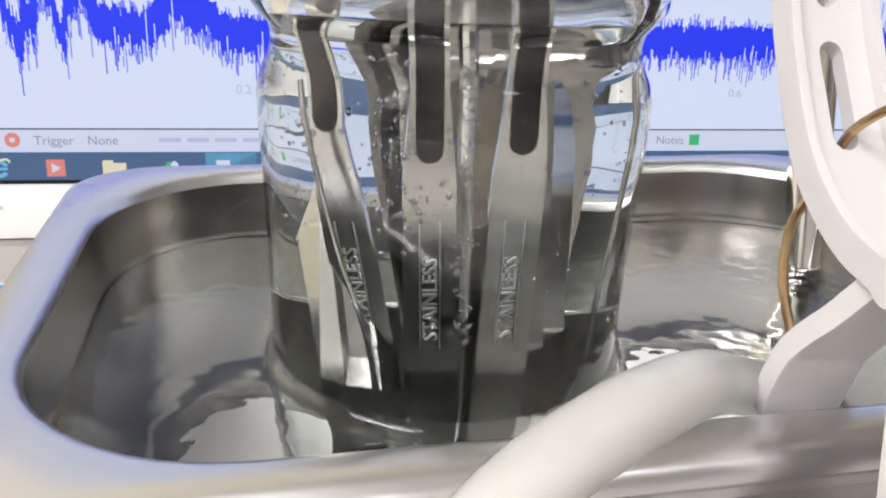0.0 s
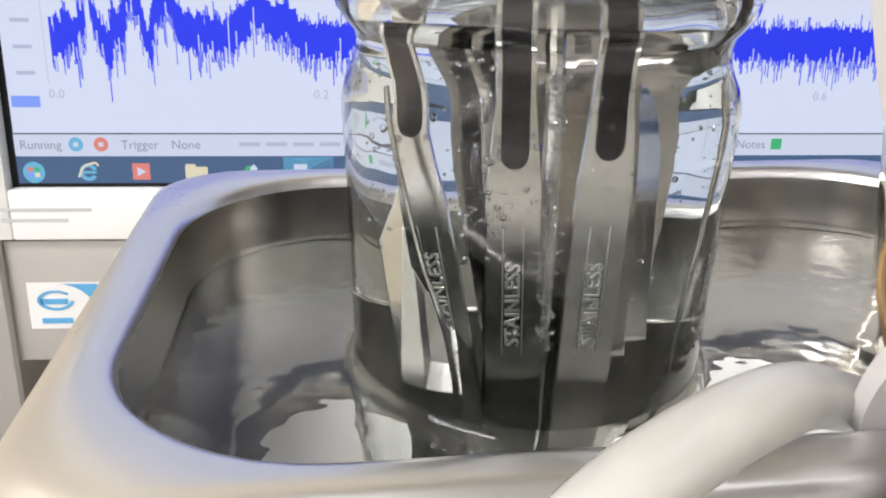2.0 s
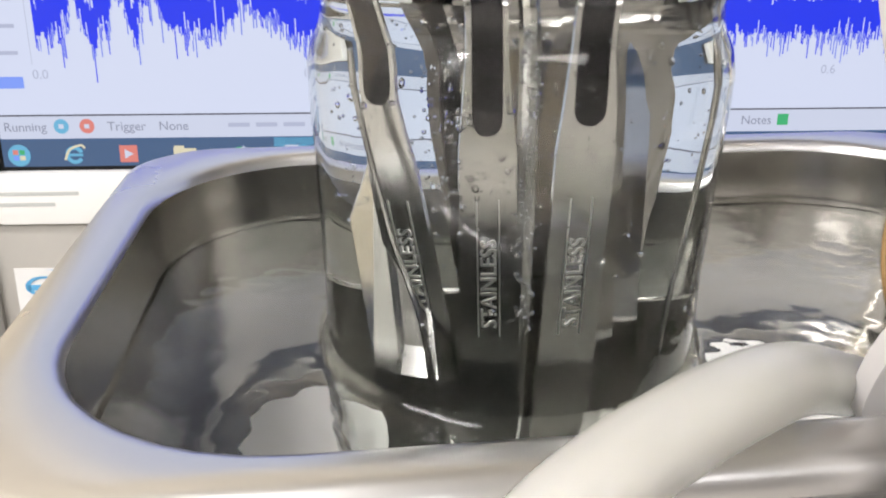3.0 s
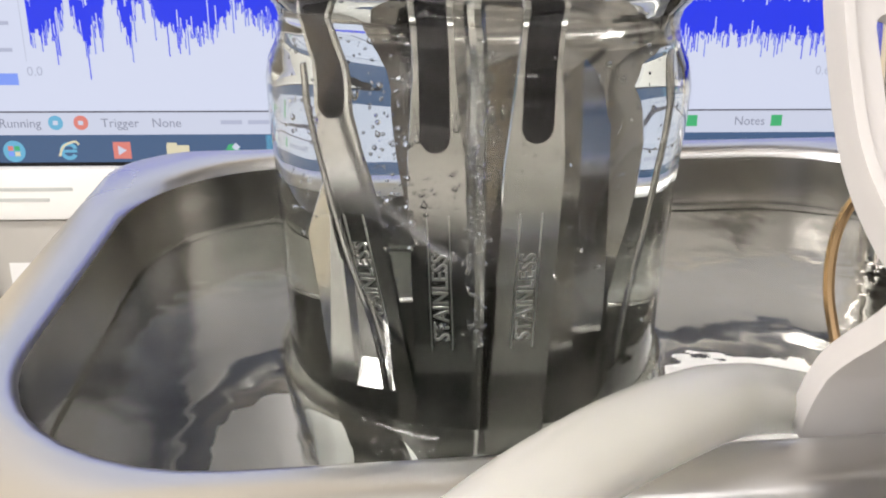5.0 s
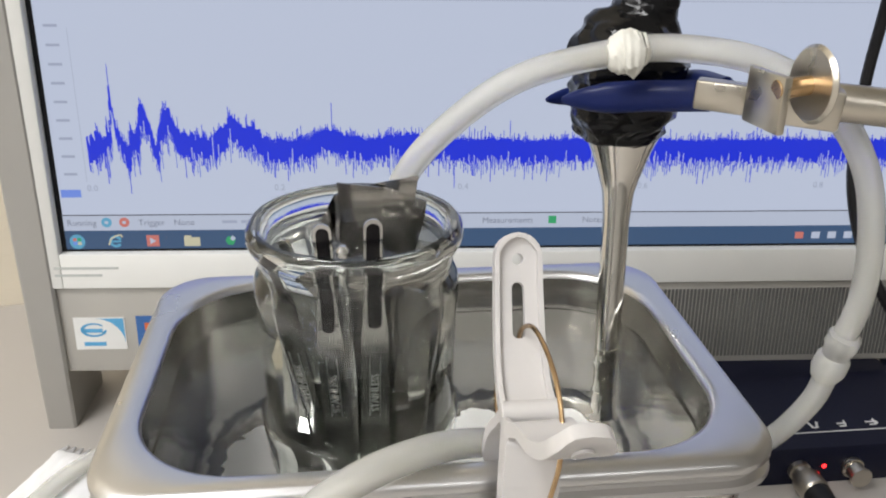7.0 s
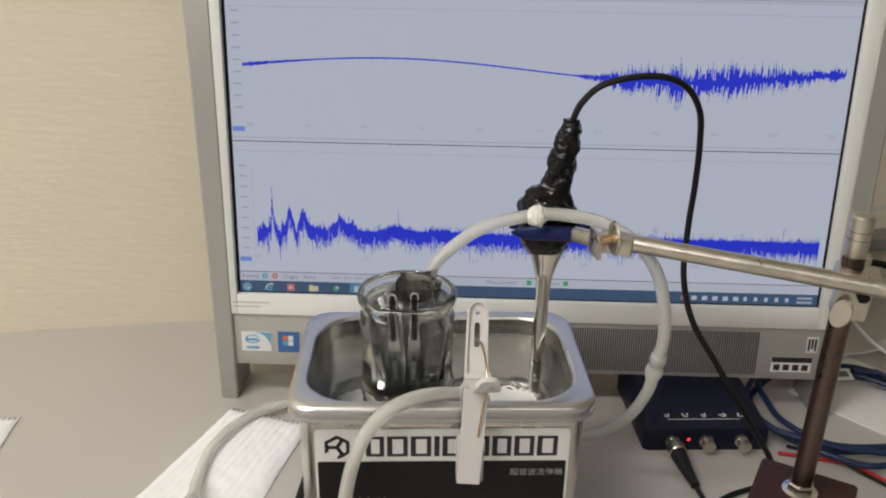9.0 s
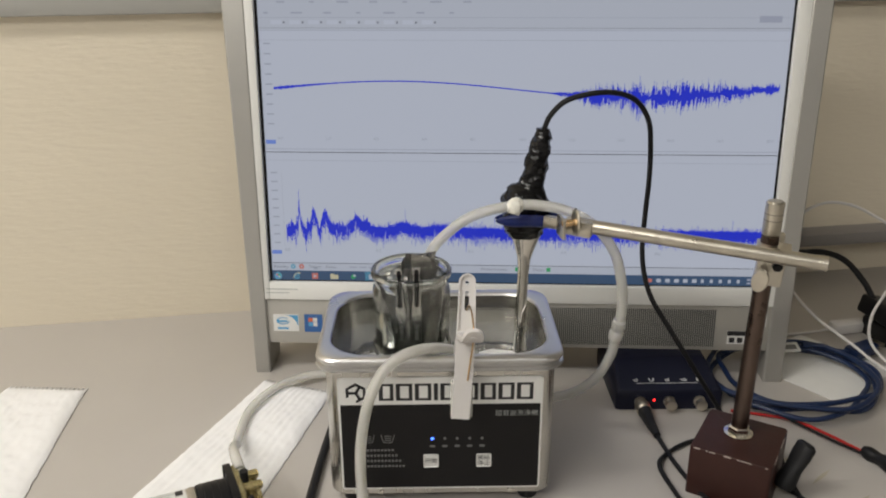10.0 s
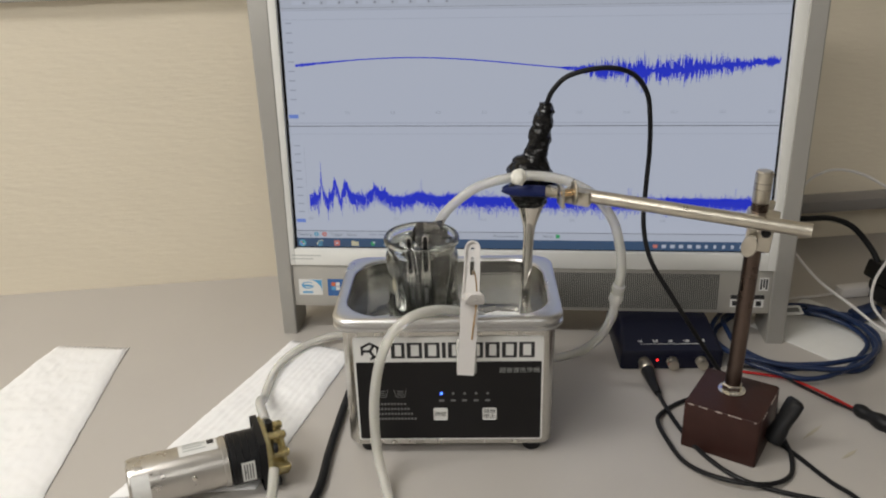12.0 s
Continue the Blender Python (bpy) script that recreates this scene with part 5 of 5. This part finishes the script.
for k, (x, y, a, l) in enumerate(((0.300, 0.030, 40, 0.030), (0.318, 0.000, 35, 0.022), (0.284, 0.055, 30, 0.016), (0.352, -0.035, -10, 0.018))):
    smear = bmesh.new()
    ends = [(l * (j / 12 - 0.5), 0.0016 * math.sin(math.pi * j / 12) * (1 + 0.6 * noise.noise((j * 0.7, k, 0.2)))) for j in range(13)]
    m = pose(x, y, 0.0002, 0, 0, a)
    smear.faces.new([smear.verts.new(m @ Vector((px, py, 0))) for px, py in ends] + [smear.verts.new(m @ Vector((px, -py, 0))) for px, py in reversed(ends[1:-1])])
    part("stain", smear, STAIN, desk, "faint yellowish smear", smooth=False)

# ---- left of the cleaner ----
pw = thing("power_cable", "black power cable running beside the cleaner", "cable")
part("cable", sweep([(-0.0700, 0.1250, 0.0300), (-0.0860, 0.1180, 0.0150), (-0.0930, 0.0950, 0.0038), (-0.0965, 0.0500, 0.0036), (-0.0990, 0.0000, 0.0036), (-0.1010, -0.0500, 0.0036), (-0.1180, -0.1000, 0.0036), (-0.1600, -0.1500, 0.0036)], 0.0035, 10), RUBBER, pw)


def napkin(name, corners, label, rows_=90, cols=52, teeth=True, ribs=0.0003):
    """A folded tissue: soft, quilted, with a zigzag pulled end."""
    bm = bmesh.new()
    a, b, c, d = (Vector((*p, 0)) for p in corners)
    top = []
    g = {}
    for i in range(rows_ + 1):
        for j in range(cols + 1):
            u, v = i / rows_, j / cols
            p = a.lerp(b, v).lerp(d.lerp(c, v), u)
            if teeth and i == 0:
                p += (a - d).normalized() * (0.0050 if j % 3 == 1 else 0.0)
            if min(v, 1 - v) < 0.03:
                p += (b - a).normalized() * 0.0007 * noise.noise((u * 60, v * 3, 0.5))
            h = 0.0048 + 0.0022 * noise.noise(p * 24) + 0.0007 * noise.noise(p * 110) + ribs * math.sin(v * 82 + 2 * u + 1.5 * noise.noise(p * 40)) + 0.0005 * noise.noise(p * 260)
            edge_ = min(1.0, min(v, 1 - v) * 9, min(u, 1 - u) * 25)
            h = 0.0012 + (h - 0.0012) * edge_ ** 0.5
            g[i, j] = bm.verts.new((p.x, p.y, h))
    for i in range(rows_):
        for j in range(cols):
            bm.faces.new((g[i, j], g[i, j + 1], g[i + 1, j + 1], g[i + 1, j]))
    rim_ = [g[0, j] for j in range(cols + 1)] + [g[i, cols] for i in range(1, rows_ + 1)] + [g[rows_, j] for j in range(cols - 1, -1, -1)] + [g[i, 0] for i in range(rows_ - 1, 0, -1)]
    low = [bm.verts.new((v.co.x, v.co.y, 0.0002)) for v in rim_]
    for k in range(len(rim_)):
        n_ = (k + 1) % len(rim_)
        bm.faces.new((rim_[n_], rim_[k], low[k], low[n_]))
    bmesh.ops.recalc_face_normals(bm, faces=bm.faces[:])
    return tagged(part(name, bm, TISSUE), label, "napkin", "tissues on the desk")


napkin("paper_napkin", ((-0.4060, 0.1810), (-0.3310, 0.1750), (-0.3080, -0.0950), (-0.4650, -0.0950)), "folded white paper napkin on the desk", ribs=0.00005)
napkin("paper_napkin", ((-0.1660, 0.1880), (-0.1000, 0.1640), (-0.1500, -0.0400), (-0.2600, -0.0500)), "ribbed white paper tissue under the tube")

# ---- pump motor ----
P0, P1 = Vector((-0.2360, -0.0640, 0.0240)), Vector((-0.1280, -0.0170, 0.0240))
PM, PL = between(P0, P1)
pump = thing("peristaltic_pump", "small pump with a bare metal motor and yellowed clear head", "pump")
part("motor_can", lathe([(0.0170, 0), (0.0185, 0.0012), (0.0190, 0.004), (0.0190, 0.0680), (0.0194, 0.0685), (0.0194, 0.0720), (0.0180, 0.0730)], 40, PM), CANSTEEL, pump, "bare metal motor can")
part("gear_housing", lathe([(0.0188, 0.0730), (0.0199, 0.0740), (0.0199, 0.0930), (0.0206, 0.0936), (0.0206, 0.0950), (0.0190, 0.0956)], 48, PM), BLACK, pump, "glossy round black gear housing")
for k in range(3):
    part("housing_ridge", lathe([(0.0196, 0.0), (0.0203, 0.0003), (0.0203, 0.0009), (0.0196, 0.0012)], 48, PM @ pose(0, 0, 0.0768 + 0.0052 * k)), BLACK, pump)
part("flange", box(0.0440, 0.0440, 0.0030, PM @ pose(0, 0, 0.0970), 0.004), BLACK, pump)
hd = part("pump_head", loft([[PM @ Vector((q.x * k, q.y * k, z)) for q in rrect(-0.0212, 0.0212, -0.0212, 0.0212, 0.006, 0, 5)] for k, z in ((0.97, 0.0985), (1.0, 0.0992), (1.0, 0.1030), (0.97, 0.1037))], (True, True)), AMBER, pump, "yellowed transparent pump plate")
part("end_plate", loft([[PM @ Vector((q.x * k, q.y * k, z)) for q in rrect(-0.0150, 0.0150, -0.0150, 0.0150, 0.007, 0, 5)] for k, z in ((0.97, 0.1120), (1.0, 0.1124), (1.0, 0.1146), (0.97, 0.1150))], (True, True)), AMBER, hd, "yellowed clear end plate")
for k in range(8):
    a = radians(22.5 + 45 * k)
    px, py = 0.0178 * math.cos(a), 0.0178 * math.sin(a)
    post = part("spacer_post", lathe([(0.0030, 0), (0.0034, 0.0006), (0.0034, 0.0125), (0.0028, 0.0135)], 16, PM @ pose(px, py, 0.1030)), AMBER, hd, "clear yellowed spacer post")
    part("bolt", lathe([(0.0013, 0), (0.0013, 0.0110), (0.0022, 0.0112), (0.0022, 0.0126), (0.0016, 0.0132)], 12, PM @ pose(px, py, 0.1040)), POLISHED, post, "steel through bolt")
part("rotor", rod(PM @ Vector((0, 0, 0.1032)), PM @ Vector((0, 0, 0.1122)), 0.0105, 24), AMBER, hd)
part("pipe_stub", rod(PM @ Vector((0.0, 0.0, 0.106)), PM @ Vector((0.0, 0.026, 0.106)), 0.0030), BLACK, pump)


def arc_label(name, r, a0, a1, z0, z1, mat, label, parent=pump):
    bm = bmesh.new()
    rows_ = [[PM @ Vector((q * math.cos(radians(a0 + (a1 - a0) * k / 8)), q * math.sin(radians(a0 + (a1 - a0) * k / 8)), z)) for k in range(9)] for q, z in ((r, z0), (r + 0.0002, z0), (r + 0.0002, z1), (r, z1))]
    add_loft(bm, rows_, closed=False)
    bmesh.ops.recalc_face_normals(bm, faces=bm.faces[:])
    return part(name, bm, mat, parent, label)


lab = arc_label("motor_label", 0.01905, 62, 112, 0.038, 0.066, PAPER, "pale label with small unreadable print")
for k in range(4):
    arc_label("printed_line", 0.0193, 70 + 9 * k, 74 + 9 * k, 0.041, 0.055 + 0.003 * (k % 2), FAINTPRINT, "", lab)
arc_label("code_mark", 0.0193, 72, 92, 0.059, 0.064, INK, "", lab)
arc_label("end_tape", 0.01905, 130, 190, 0.0025, 0.0150, PAPER, "white tape on the motor end")
hs = part("housing_label", box(0.0002, 0.0170, 0.0100, PM @ pose(-0.0201, 0.000, 0.0850)), PAPER, pump, "small white label on the gear housing", smooth=False)
for k in range(4):
    part("printed_line", box(0.0002, 0.0130, 0.0009, PM @ pose(-0.0203, 0.000, 0.0820 + 0.0020 * k)), DIMPRINT, hs, smooth=False)
part("case_screw", lathe([(0.0020, 0), (0.0020, 0.0005), (0.0012, 0.0009)], 12, PM @ pose(0, 0, 0.046) @ pose(0, 0, 0, 0, 0, 165) @ pose(0.0189, 0, 0, 0, 90, 0)), POLISHED, pump)
for sx_, sy_ in ((-1, 1), (1, 1), (-1, -1)):
    part("cable_tie", lathe([(0.0034, 0), (0.0038, 0.0006), (0.0038, 0.0024), (0.0034, 0.003)], 14, PM @ pose(sx_ * 0.0205, sy_ * 0.0150, 0.1050)), BLACK, hd, "small black tie")
